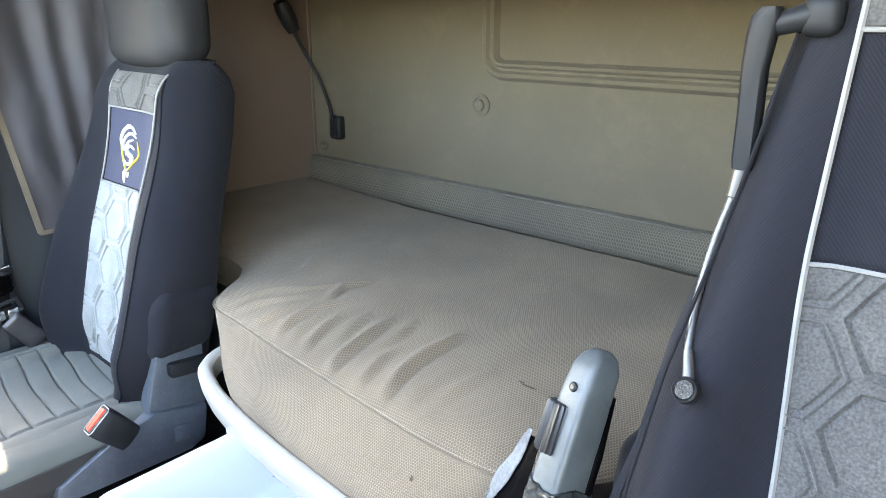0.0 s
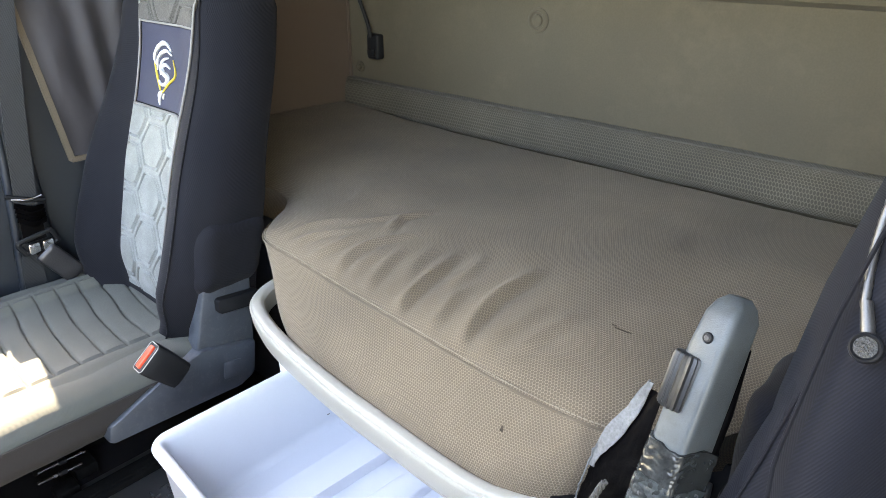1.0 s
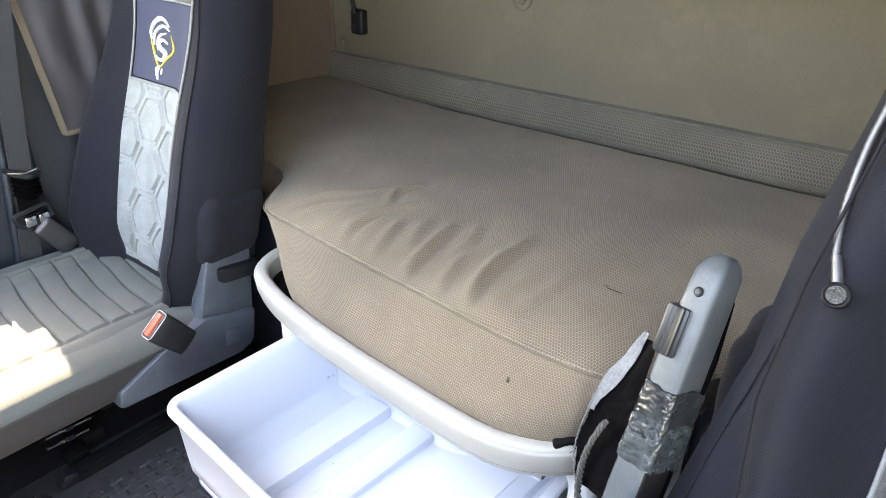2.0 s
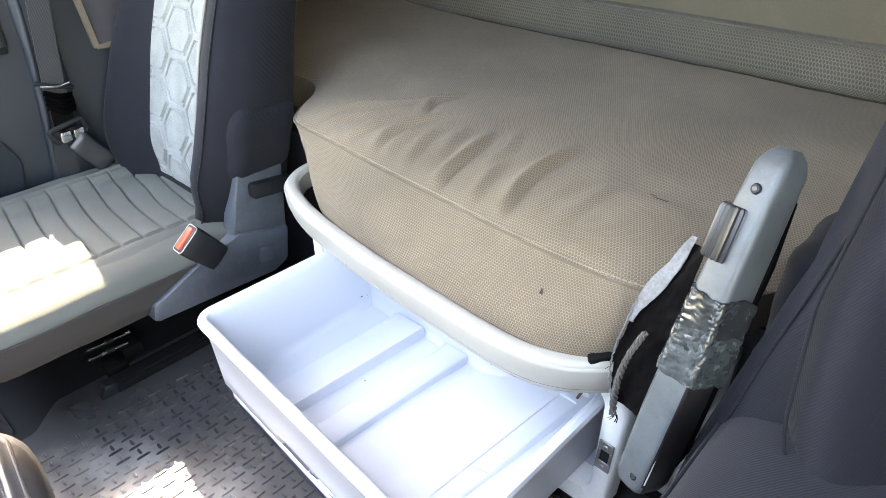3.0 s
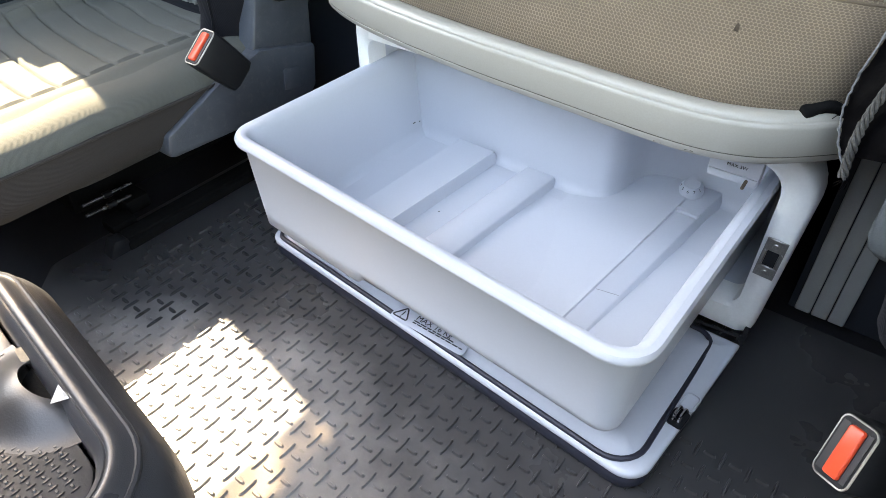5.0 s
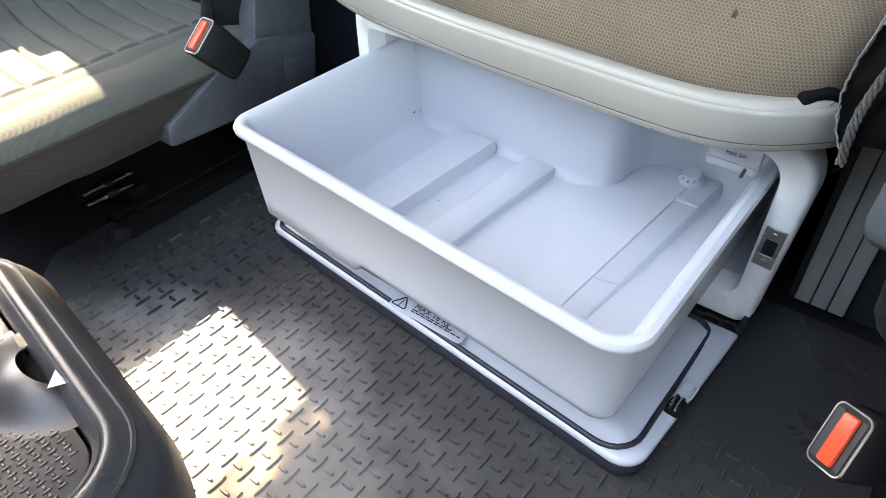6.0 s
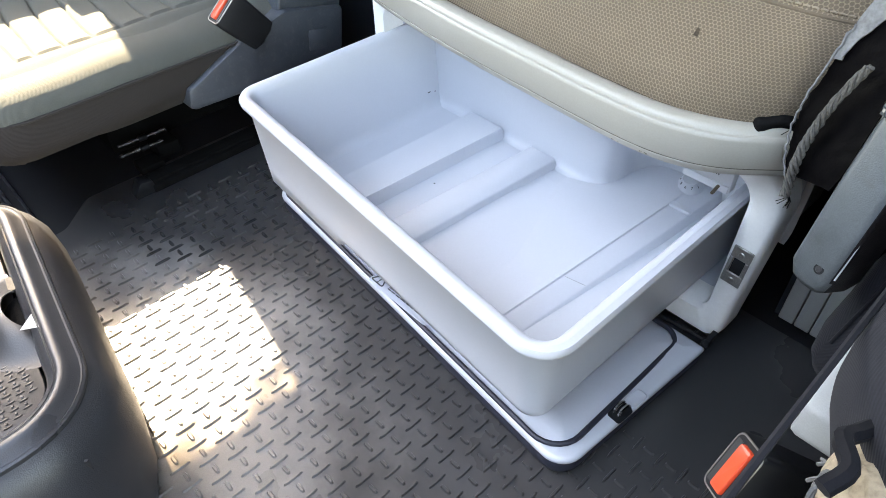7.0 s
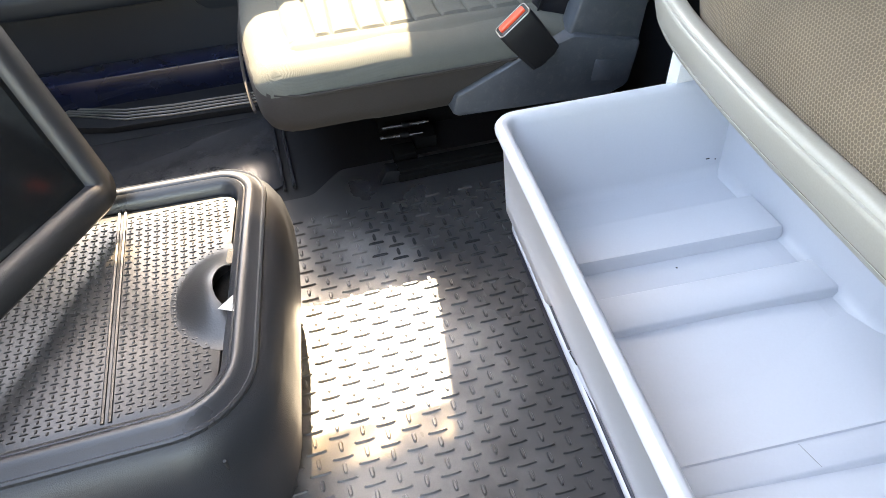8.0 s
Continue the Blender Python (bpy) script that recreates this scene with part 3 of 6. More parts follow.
def mattress():
    t = thing("mattress", (0, 0.35, 0.385), "worn brown honeycomb-knit bunk mattress with creases and small stains", "mattress")
    n = len(SEAM_PLAN) - 1
    SEAM_Z, FOOT_Z = 0.495, 0.386
    crown = smooth_path([(0.0, SEAM_Z, 0), (0.012, 0.5035, 0), (0.030, 0.5125, 0), (0.060, 0.5215, 0), (0.100, 0.5285, 0), (0.150, 0.5330, 0)], 6)
    def inward(i):
        a, b = SEAM_PLAN[max(i - 6, 0)], SEAM_PLAN[min(i + 6, n)]
        d = (b - a).normalized()
        return Vector((-d.y, d.x, 0))
    rows_v = [("face", k / 26) for k in range(26)] + [("crown", k) for k in range(len(crown))] + [("top", ((k + 1) / 90) ** 1.5) for k in range(90)]
    def point(i, row):
        kind, f = row
        sp, fp = SEAM_PLAN[i], FOOT_PLAN[i]
        if kind == "face":
            g = f ** 2.3
            p = fp.lerp(sp, g)
            p.z = FOOT_Z + (SEAM_Z - FOOT_Z) * f
            nv = inward(i)
            p -= nv * (0.006 * math.sin(math.pi * f) + 0.0025 * noise.noise(Vector((p.x * 9, p.z * 14, 7))) + 0.0012 * noise.noise(Vector((p.x * 30, p.z * 22, 2))))
            return p
        nv = inward(i)
        if kind == "crown":
            q = sp + nv * crown[f].x * smoothstep(0.0, 0.05, 0.06 + crown[f].x)
            z, fade = crown[f].y, smoothstep(0.0, 0.03, crown[f].x)
        else:
            s0 = sp + nv * 0.150
            back = Vector((-1.06 + 2.12 * i / n, 0.79, 0))
            back.x = s0.x * 0.35 + back.x * 0.65 if abs(s0.x) < 0.6 else s0.x
            q = s0.lerp(back, f)
            z, fade = 0.5330 + 0.005 * math.sin(min(1, f * 4) * math.pi / 2) - 0.006 * f - 0.05 * smoothstep(0.965, 1.0, f), 1.0
            z += smoothstep(0, 0.1, f) * (0.0035 * noise.noise(Vector((q.x * 5, q.y * 5, 0))) + 0.0015 * noise.noise(Vector((q.x * 17, q.y * 17, 3))))
        z += fold_height(q.x, q.y) * fade + 0.016 * smoothstep(-0.62, -1.05, q.x) * fade
        return Vector((q.x, q.y, z))
    arc = [0.0]
    for a, b in zip(SEAM_PLAN, SEAM_PLAN[1:]):
        arc.append(arc[-1] + (b - a).length)
    lift = [0.0]
    verts = [[point(i, r) for r in rows_v] for i in range(n + 1)]
    mid = n // 2
    for a, b in zip(verts[mid], verts[mid][1:]):
        lift.append(lift[-1] + (b - a).length)
    top0 = lift[26]
    bm = bmesh.new()
    lay = bm.loops.layers.uv.new("UVMap")
    vs = [[bm.verts.new(p) for p in col] for col in verts]
    for i in range(n):
        for j in range(len(rows_v) - 1):
            f = bm.faces.new((vs[i][j], vs[i + 1][j], vs[i + 1][j + 1], vs[i][j + 1]))
            for lp, (a, b) in zip(f.loops, ((i, j), (i + 1, j), (i + 1, j + 1), (i, j + 1))):
                co = lp.vert.co
                lp[lay].uv = (arc[a], lift[b]) if j < 26 else (co.x + 1.4, co.y + top0)
    part("cover", bm, M_MATTRESS, t)
    part("core", loft([[FOOT_PLAN[i] + inward(i) * d + Vector((0, 0, z)) for i in range(0, n + 1, 6)] + [Vector((1.05, 0.785, z)), Vector((-1.05, 0.785, z))] for d, z in ((0.010, 0.383), (0.012, 0.43), (0.06, 0.485))]), M_MATTRESS, t)
    # the sewn seam along the front edge, stitch by stitch
    seam = bmesh.new()
    run = 0.0
    while run < arc[-1]:
        i = min(range(n), key=lambda k: abs(arc[k] - run))
        p = SEAM_PLAN[i].lerp(SEAM_PLAN[i + 1], (run - arc[i]) / max(1e-6, arc[i + 1] - arc[i]))
        if -0.46 < p.x < 0.47:
            d = (SEAM_PLAN[i + 1] - SEAM_PLAN[i]).normalized()
            nv = inward(i)
            a = p + nv * 0.004 + Vector((0, 0, SEAM_Z + 0.0042 + 0.7 * fold_height(p.x, p.y) * 0.2))
            seam = join(seam, tube([a, a + d * 0.0028 + Vector((0, -0.0006, 0.0009)), a + d * 0.0056], 0.0011, 5))
        run += 0.0078
    part("seam", seam, M_SEAM, t, "pale stitched seam along the front edge", kind="stuff")
    part("welt", tube([SEAM_PLAN[i] + Vector((0, 0, SEAM_Z + 0.0005)) for i in range(100, n - 90, 3)], 0.0019, 6), M_MATTRESS, t)
    # black lump added for the shaded gap between cover and rail
    tm = Matrix.Translation((0.336, -0.066, 0.402)) @ Matrix.Rotation(radians(36), 4, "Z")
    gap_lump = rbox(-0.018, 0.032, -0.011, 0.011, -0.012, 0.002, 0.005, 8, lambda q: tm @ (q + Vector((0, 0.006 * noise.noise(q * 60), 0.008 * (1 - (q.x / 0.04) ** 2) + 0.005 * noise.noise(q * 50)))))
    part("gap_shade", gap_lump, M_GAP_BLACK, t, "black lump standing for the shaded gap at the corner")
    # stains on the cover
    for sx, sy, sw, sh in ((0.296, 0.125, 0.013, 0.0022), (0.281, 0.130, 0.005, 0.0016)):  # beside the armrest
        bm = bmesh.new()
        ring = [bm.verts.new((sx + sw * math.cos(a) * (1 + 0.3 * math.sin(3 * a)), sy + sh * math.sin(a) * (1 + 0.4 * math.cos(2 * a)), 0.5405)) for a in (2 * math.pi * k / 14 for k in range(14))]
        bm.faces.new(ring)
        part("stain", bm, M_STAIN, t, "brown stain in the knit")
    bm = bmesh.new()
    bm.faces.new([bm.verts.new((0.243 + 0.0026 * math.cos(a) * (1 + 0.3 * math.sin(2 * a)), -0.0775 + 0.0032 * math.sin(a), 0.462 + 0.008 * math.sin(a))) for a in (2 * math.pi * k / 14 for k in range(14))])
    part("stain", bm, M_STAIN, t, "brown stain in the knit")
    return t


mattress()


# ---- back bolster along the rear wall ----
def bolster():
    t = thing("bolster", (0, 0.81, 0.53), "grey-brown padded strip along the rear wall", "bolster")
    def strip(x0, x1, mat, label):
        def point(u, v):
            x = x0 + (x1 - x0) * u
            prof = [(0.800, 0.525), (0.794, 0.54), (0.797, 0.58), (0.802, 0.608), (0.810, 0.619), (0.828, 0.622)]
            k = v * 5
            i = min(4, int(k))
            f = k - i
            y, z = (prof[i][j] * (1 - f) + prof[i + 1][j] * f for j in (0, 1))
            return Vector((x, y + 0.0015 * noise.noise(Vector((x * 8, z * 10, 1))), z + 0.002 * noise.noise(Vector((x * 4, 0, 5)))))
        part("pad", sheet(point, 160, 15, 0, lambda u, v: ((x1 - x0) * u, v * 0.125)), mat, t, label)
    strip(-1.063, 1.063, M_BOLSTER, "")
    part("piping", tube([(x, 0.806, 0.6185) for x in [-1.06 + 2.12 * k / 40 for k in range(41)]], 0.0024, 6), M_GROOVE, t, "dark piping along the top edge")


bolster()


# ---- bunk rail: moulded profile round the mattress front ----
RAIL_PLAN = smooth_path([(-0.424, 0.13, 0), (-0.424, 0.085, 0), (-0.422, 0.045, 0), (-0.413, 0.012, 0), (-0.397, -0.014, 0), (-0.372, -0.036, 0), (-0.330, -0.055, 0), (-0.26, -0.075, 0), (-0.16, -0.092, 0), (-0.04, -0.106, 0), (0.08, -0.114, 0), (0.16, -0.119, 0), (0.225, -0.120, 0), (0.270, -0.113, 0), (0.308, -0.096, 0), (0.343, -0.067, 0), (0.372, -0.036, 0), (0.40, 0.01, 0), (0.415, 0.06, 0), (0.42, 0.13, 0)], 5)


def bunk_rail():
    t = thing("bunk_rail", (0, -0.10, 0.334), "pale grey moulded plastic rail round the mattress edge", "rail")
    # (inset from the crest, z) of the section: rounded top edge, flat face, groove, lower lip, back
    sec = [(0.019, 0.376), (0.017, 0.394), (0.012, 0.4000), (0.008, 0.4013), (-0.001, 0.4013), (-0.0045, 0.4002), (-0.0068, 0.3975), (-0.0078, 0.3945), (-0.0104, 0.3936), (-0.0119, 0.3915), (-0.0123, 0.3885), (-0.0096, 0.3660), (-0.0062, 0.3545), (-0.0040, 0.3532), (-0.0050, 0.3520), (-0.0040, 0.3470), (0.0000, 0.3425), (0.008, 0.3410), (0.018, 0.3415), (0.019, 0.352)]
    nr = []
    for i in range(len(RAIL_PLAN)):
        d = (RAIL_PLAN[min(i + 1, len(RAIL_PLAN) - 1)] - RAIL_PLAN[max(i - 1, 0)]).normalized()
        nr.append(Vector((-d.y, d.x, 0)))
    def at(i, o, z):
        return RAIL_PLAN[i] + nr[i] * o + Vector((0, 0, z))
    part("profile", loft([[at(i, o, z) for o, z in sec] for i in range(len(RAIL_PLAN))]), M_RAIL, t, smooth=33)
    part("groove", tube([at(i, -0.0044, 0.3530) for i in range(len(RAIL_PLAN))], 0.0007, 6), M_GROOVE, t, "dirt-dark hairline groove")
    for i, o, z in ((61, -0.0040, 0.3472), (58, -0.0036, 0.3460)):
        part("scratch", tube([at(i, o, z), at(i, o - 0.0002, z + 0.001) + Vector((0.004, 0.001, 0)), at(i, o - 0.0002, z) + Vector((0.009, 0.001, 0))], 0.0006, 5), M_GROOVE, t, "small dark scratch")
    # black plate added under the mattress edge, standing for the shaded gap
    part("tray", prism([(p.x, p.y) for p in (RAIL_PLAN[i] + nr[i] * 0.019 for i in range(len(RAIL_PLAN)))], "z", 0.352, 0.360), M_GAP_BLACK, t, "black plate standing for the shaded gap inside the rail")
    return t


bunk_rail()


# ---- drawer fridge under the bunk ----
def fridge():
    t = thing("drawer_fridge", (0, -0.05, 0.0), "white under-bunk drawer fridge pulled open, empty, slightly scuffed", "fridge")
    # surround panel with the drawer opening
    PX0, PX1, PZ0, PZ1 = -0.352, 0.372, 0.040, 0.335
    outer = rounded([(PX0, PZ0), (0.352, PZ0), (PX1, PZ1), (PX0, PZ1)], [0.012, 0.016, 0.075, 0.03], 0, 8)
    inner = rounded([(-0.328, 0.080), (0.324, 0.080), (0.328, 0.296), (-0.328, 0.296)], [0.02, 0.02, 0.035, 0.02], 0, 8)
    def lp(loop, y, grow=0.0):
        cx, cz = 0.01, 0.19
        return [Vector((cx + (x - cx) * (1 + grow), y, cz + (z - cz) * (1 + grow))) for x, z in loop]
    panel = part("panel", loft([lp(outer, 0.03), lp(outer, 0.0), lp(outer, -0.012, -0.004), lp(outer, -0.018, -0.02), lp(inner, -0.018, 0.03), lp(inner, -0.012, 0.0), lp(inner, 0.03)], False, False), M_PANEL, t, "off-white plastic surround, yellowed at the edge", smooth=50)
    part("bay_liner", loft([lp(inner, 0.028), lp(inner, 0.30, 0.02)], False, True), M_WHITE, t)
    # lamp cover with its wording
    lampc = part("lamp_cover", box(0.236, 0.299, -0.004, 0.012, 0.255, 0.296, 0.003), M_WHITE, t)
    part("lamp_slot", box(0.238, 0.297, -0.0062, -0.003, 0.256, 0.266, 0.001), M_WHITE, lampc)
    part("switch_pin", cyl((0.285, -0.004, 0.263), (0.285, -0.020, 0.259), 0.0022, None, 10, 0.001), M_HEM, lampc, "small brass-coloured switch pin")
    words("wording", "MAX 3W", 0.0064, Matrix.Translation((0.270, -0.0048, 0.2775)) @ Matrix.Rotation(radians(90), 4, "X"), lampc)
    # striker plate
    sm = Matrix.Translation((0.343, -0.019, 0.178)) @ Matrix.Rotation(radians(3), 4, "Y")
    plate = part("striker_plate", join(box(-0.0125, 0.0125, -0.003, 0.0, 0.012, 0.03, 0.0008, 1, sm), box(-0.0125, 0.0125, -0.003, 0.0, -0.03, -0.012, 0.0008, 1, sm), box(-0.0125, -0.0075, -0.003, 0, -0.012, 0.012, 0.0008, 1, sm), box(0.0075, 0.0125, -0.003, 0, -0.012, 0.012, 0.0008, 1, sm)), M_STEEL, t, "brownish steel striker plate")
    for dz in (-0.021, 0.021):
        part("screw", cyl(sm @ Vector((0, -0.0025, dz)), sm @ Vector((0, -0.0052, dz)), 0.0042, None, 12, 0.001), M_STEEL, plate)
    part("latch_hole", box(-0.0072, 0.0072, -0.0012, 0.0, -0.0118, 0.0118, 0, 1, sm), M_BLACK, plate)
    # drawer
    DZ0, DZ1 = 0.086, 0.251
    out_c = [(-0.343, -0.300), (0.312, -0.352), (0.320, 0.22), (-0.333, 0.22)]
    def lo(c, rad, ins, z, n=7):
        lp, out = rounded(c, rad, ins, n), []
        for j, (a, b) in enumerate(zip(lp, lp[1:] + lp[:1])):
            k = 110 if j == n and c is out_c else 1
            out += [(a[0] + (b[0] - a[0]) * i / k, a[1] + (b[1] - a[1]) * i / k) for i in range(k)]
        # grip cut-out in the lower front edge
        return [Vector((x, y, z + (0.016 * smoothstep(-0.112, -0.098, x) if y < -0.2 and z < 0.12 and c is out_c else 0))) for x, y in out]
    rr = [0.040, 0.045, 0.03, 0.03]
    in_c = [(-0.343, -0.300), (0.312, -0.352), (0.320, 0.24), (-0.336, 0.24)]
    outer_rows = [lo(out_c, rr, 0.036, DZ0), lo(out_c, rr, 0.028, DZ0 + 0.002), lo(out_c, rr, 0.0215, DZ0 + 0.009), lo(out_c, rr, 0.0195, 0.121), lo(out_c, rr, 0.0190, 0.128), lo(out_c, rr, 0.012, 0.228), lo(out_c, rr, 0.006, 0.236), lo(out_c, rr, 0.001, 0.239), lo(out_c, rr, 0.0, 0.245), lo(out_c, rr, 0.003, 0.250), lo(out_c, rr, 0.010, DZ1)]
    drawer = part("drawer", loft(outer_rows, True, False), M_WHITE, t, "white drawer tub with rounded corners", smooth=50)
    r6 = [0.040, 0.045, 0.03, 0.03]
    in_rows = [lo(in_c, r6, 0.010, DZ1), lo(in_c, r6, 0.016, 0.2505), lo(in_c, r6, 0.020, 0.246), lo(in_c, r6, 0.024, 0.238), lo(in_c, r6, 0.038, 0.105), lo(in_c, r6, 0.044, 0.095), lo(in_c, r6, 0.056, 0.0905)]
    part("liner", loft(in_rows, False, True), M_WHITE, drawer, smooth=50)
    # moulded ribs of the tub floor, fanning slightly towards the front
    def rib(front, back, y0, y1, h):
        rows = []
        for y, k in ((y0, 0.0), (y1 - 0.006, 1.0), (y1 - 0.001, 1.0), (y1, 0.7)):
            f = (y - y0) / (y1 - y0)
            a, b = (front[i] + (back[i] - front[i]) * f for i in (0, 1))
            hh = h * (1.0 if k in (0.0, 1.0) else 0.8)
            rows.append([Vector((x, y, z)) for x, z in ((a - 0.008, 0.088), (a - 0.004, 0.0925), (a - 0.001, 0.0905 + hh * 0.8), (a + 0.002, 0.0905 + hh), (b - 0.002, 0.0905 + hh), (b + 0.001, 0.0905 + hh * 0.8), (b + 0.003, 0.0925), (b + 0.007, 0.088))])
        return loft(rows)
    part("floor_rib", rib((-0.222, -0.152), (-0.208, -0.131), -0.262, 0.078, 0.020), M_WHITE, drawer, smooth=50)
    part("floor_rib", rib((-0.092, -0.036), (-0.067, -0.013), -0.272, 0.078, 0.015), M_WHITE, drawer, smooth=50)
    def step_row(y, f, up=0.0):
        a, b = 0.153 + 0.027 * f, 0.188 + 0.029 * f
        return [Vector((x, y, z + (up if z > 0.09 else 0))) for x, z in ((0.02, 0.087), (0.02, 0.0905), (a, 0.1035), (a + 0.0016, 0.1012), (b - 0.003, 0.1012), (b, 0.0995), (b + 0.009, 0.087))]
    part("floor_step", loft([step_row(-0.264, -0.04), step_row(0.121, 1.0), step_row(0.150, 1.10, 0.003), step_row(0.196, 1.35, 0.012)]), M_WHITE, drawer, smooth=30)
    part("floor_lip", prism(rounded([(0.181, 0.112), (0.216, 0.112), (0.216, 0.123), (0.181, 0.123)], 0.002), "z", 0.098, 0.1055, 0.001), M_WHITE, drawer)
    part("step_joint", tube([(0.166, -0.118, 0.1012), (0.196, -0.112, 0.1012)], 0.0004, 5), M_GREYTRIM, drawer, "faint moulding line")
    # the cavity's rear wall, stepping back round a soft corner beside the dial
    rear = smooth_path([(-0.345, 0.088, 0), (-0.20, 0.088, 0), (0.0, 0.086, 0), (0.045, 0.088, 0), (0.072, 0.098, 0), (0.086, 0.122, 0), (0.094, 0.155, 0), (0.112, 0.180, 0), (0.16, 0.188, 0), (0.34, 0.190, 0)], 6)
    part("rear_wall", loft([[Vector((p.x, p.y - d, z)) for p in rear] for d, z in ((0.022, 0.0885), (0.012, 0.092), (0.006, 0.098), (0.003, 0.108), (0.0, 0.32))], False, False, False), M_WHITE, t, smooth=60)
    # thermostat dial on the rear ledge
    dm = Matrix.Translation((0.183, 0.166, 0.1135)) @ Matrix.Rotation(radians(16), 4, "X")
    dial = part("dial", loft([[dm @ Vector((r * (1 + (0.02 if k % 3 else -0.02)) * math.cos(a), r * math.sin(a), h)) for k, a in enumerate(2 * math.pi * k / 36 for k in range(36))] for h, r in ((-0.012, 0.0185), (0.002, 0.0185), (0.004, 0.0180), (0.013, 0.0135), (0.0142, 0.0128), (0.0125, 0.0110), (0.0125, 0.002))]), M_WHITE, t, "white numbered thermostat dial", smooth=30)
    for num, deg in (("4", -160), ("5", -125), ("6", -90), ("7", -55), ("1", -20)):
        words("numeral", num, 0.0070, dm @ Matrix.Rotation(radians(deg + 90), 4, "Z") @ Matrix.Translation((0, -0.01615, 0.0088)) @ Matrix.Rotation(radians(62), 4, "X"), dial)
    # folded-down door
    DX0, DX1, DY0, DY1 = -0.350, 0.352, -0.318, -0.035
    dc = [(DX0, DY0 + 0.055), (0.332, DY0), (DX1, DY1), (DX0, DY1)]
    dr = [0.03, 0.035, 0.004, 0.004]
    def dl(ins, z):
        return [Vector((x, y, z)) for x, y in rounded(dc, dr, ins, 7)]
    door = part("door", loft([dl(0.016, 0.028), dl(0.004, 0.0305), dl(0.0025, 0.033), dl(0.0025, 0.038), dl(0.005, 0.0412), dl(0.009, 0.042), dl(0.022, 0.042), dl(0.028, 0.047), dl(0.05, 0.049)]), M_WHITE, t, "white insulated fridge door folded down flat", smooth=45)
    gk = [(x, y, 0.0445) for x, y in rounded([(DX0 + 0.018, DY0 + 0.0635), (0.316, DY0 + 0.0095), (0.318, DY1 - 0.012), (DX0 + 0.022, DY1 - 0.012)], [0.02, 0.04, 0.025, 0.02], 0, 7)]
    part("gasket", tube(gk, 0.0036, 8, True), M_GASKET, door, "black rubber gasket")
    part("edge_strip", loft([dl(0.016, 0.003), dl(0.008, 0.005), dl(0.0045, 0.012), dl(0.0040, 0.024), dl(0.0075, 0.0296), dl(0.020, 0.0300)]), M_GASKET, door, "black rubber edge strip")
    # latch in its pocket
    lm = Matrix.Translation((0.331, -0.190, 0.043)) @ Matrix.Rotation(radians(-4), 4, "Z")
    pocket = part("latch_pocket", prism(rounded([(-0.010, -0.028), (0.010, -0.028), (0.010, 0.0), (-0.010, 0.0)], 0.004), "z", -0.001, 0.0012), M_BLACK, door)
    pocket.data.transform(Matrix.Translation(-ORIGIN[t.name]) @ lm @ Matrix.Translation(ORIGIN[t.name]))
    for dx in (-0.004, 0.003):
        part("latch_hook", tube(smooth_path([lm @ Vector(p) for p in ((dx, -0.022, 0.0), (dx, -0.018, 0.012), (dx + 0.001, -0.008, 0.014), (dx + 0.002, -0.002, 0.005))], 4), 0.0022, 6), M_CHROME, door, "bright steel latch hook")
    part("latch_guide", tube([lm @ Vector((x, y + 0.002, 0.0005)) for x, y in rounded([(-0.009, 0.0), (0.009, 0.0), (0.009, 0.030), (-0.009, 0.030)], 0.007)], 0.0012, 6, True), M_WHITE, door)
    part("hinge_rod", tube([(0.26, -0.040, 0.046), (0.30, -0.036, 0.048), (0.345, -0.033, 0.049)], 0.0022, 8), M_BLACK, t)
    part("hinge", join(cyl((0.341, -0.034, 0.047), (0.353, -0.034, 0.047), 0.0048, None, 12, 0.001), box(0.345, 0.352, -0.04, -0.018, 0.042, 0.058, 0.001)), M_BLACK, t)
    # warning label on the door, seen below the drawer
    lab = Matrix.Translation((0.0, -0.283, 0.0498))
    part("label_field", prism(rounded([(-0.062, -0.016), (0.066, -0.016), (0.060, 0.014), (-0.062, 0.014)], 0.006), "z", 0.0490, 0.0495), M_WHITE, door).data.transform(Matrix.Translation((0.0, -0.271, 0)))
    tri = [(-0.060, -0.282), (-0.034, -0.282), (-0.047, -0.260)]
    part("warning_triangle", tube([(x, y, 0.0502) for x, y in rounded(tri, 0.002, 0, 3)], 0.0010, 5, True), M_INK, door)
    part("exclamation", join(box(-0.0478, -0.0462, -0.277, -0.268, 0.0499, 0.0504), box(-0.0478, -0.0462, -0.2803, -0.2785, 0.0499, 0.0504)), M_INK, door)
    words("wording", "MAX 16 Kg", 0.0128, Matrix.Translation((0.004, -0.2672, 0.0500)), door)
    for k, (w, y) in enumerate(((0.046, -0.2742), (0.060, -0.2778))):
        x = -0.026
        while x < -0.026 + w * 1.4:
            q = random.uniform(0.004, 0.011)
            part("text_bar", box(x, x + q, y - 0.0009, y + 0.0009, 0.0499, 0.0503), M_INK, door)
            x += q + 0.002
    # scuffs on the tub
    for p, s in (((-0.288, 0.045, 0.128), 0.006), ((-0.286, 0.060, 0.126), 0.002)):
        part("scuff", box(p[0], p[0] + 0.0012, p[1], p[1] + s, p[2], p[2] + 0.0012), M_INK, drawer)
    part("scuff", cyl((-0.120, -0.096, 0.090), (-0.120, -0.096, 0.0912), 0.0016, None, 6), M_INK, drawer)
    return t


fridge()


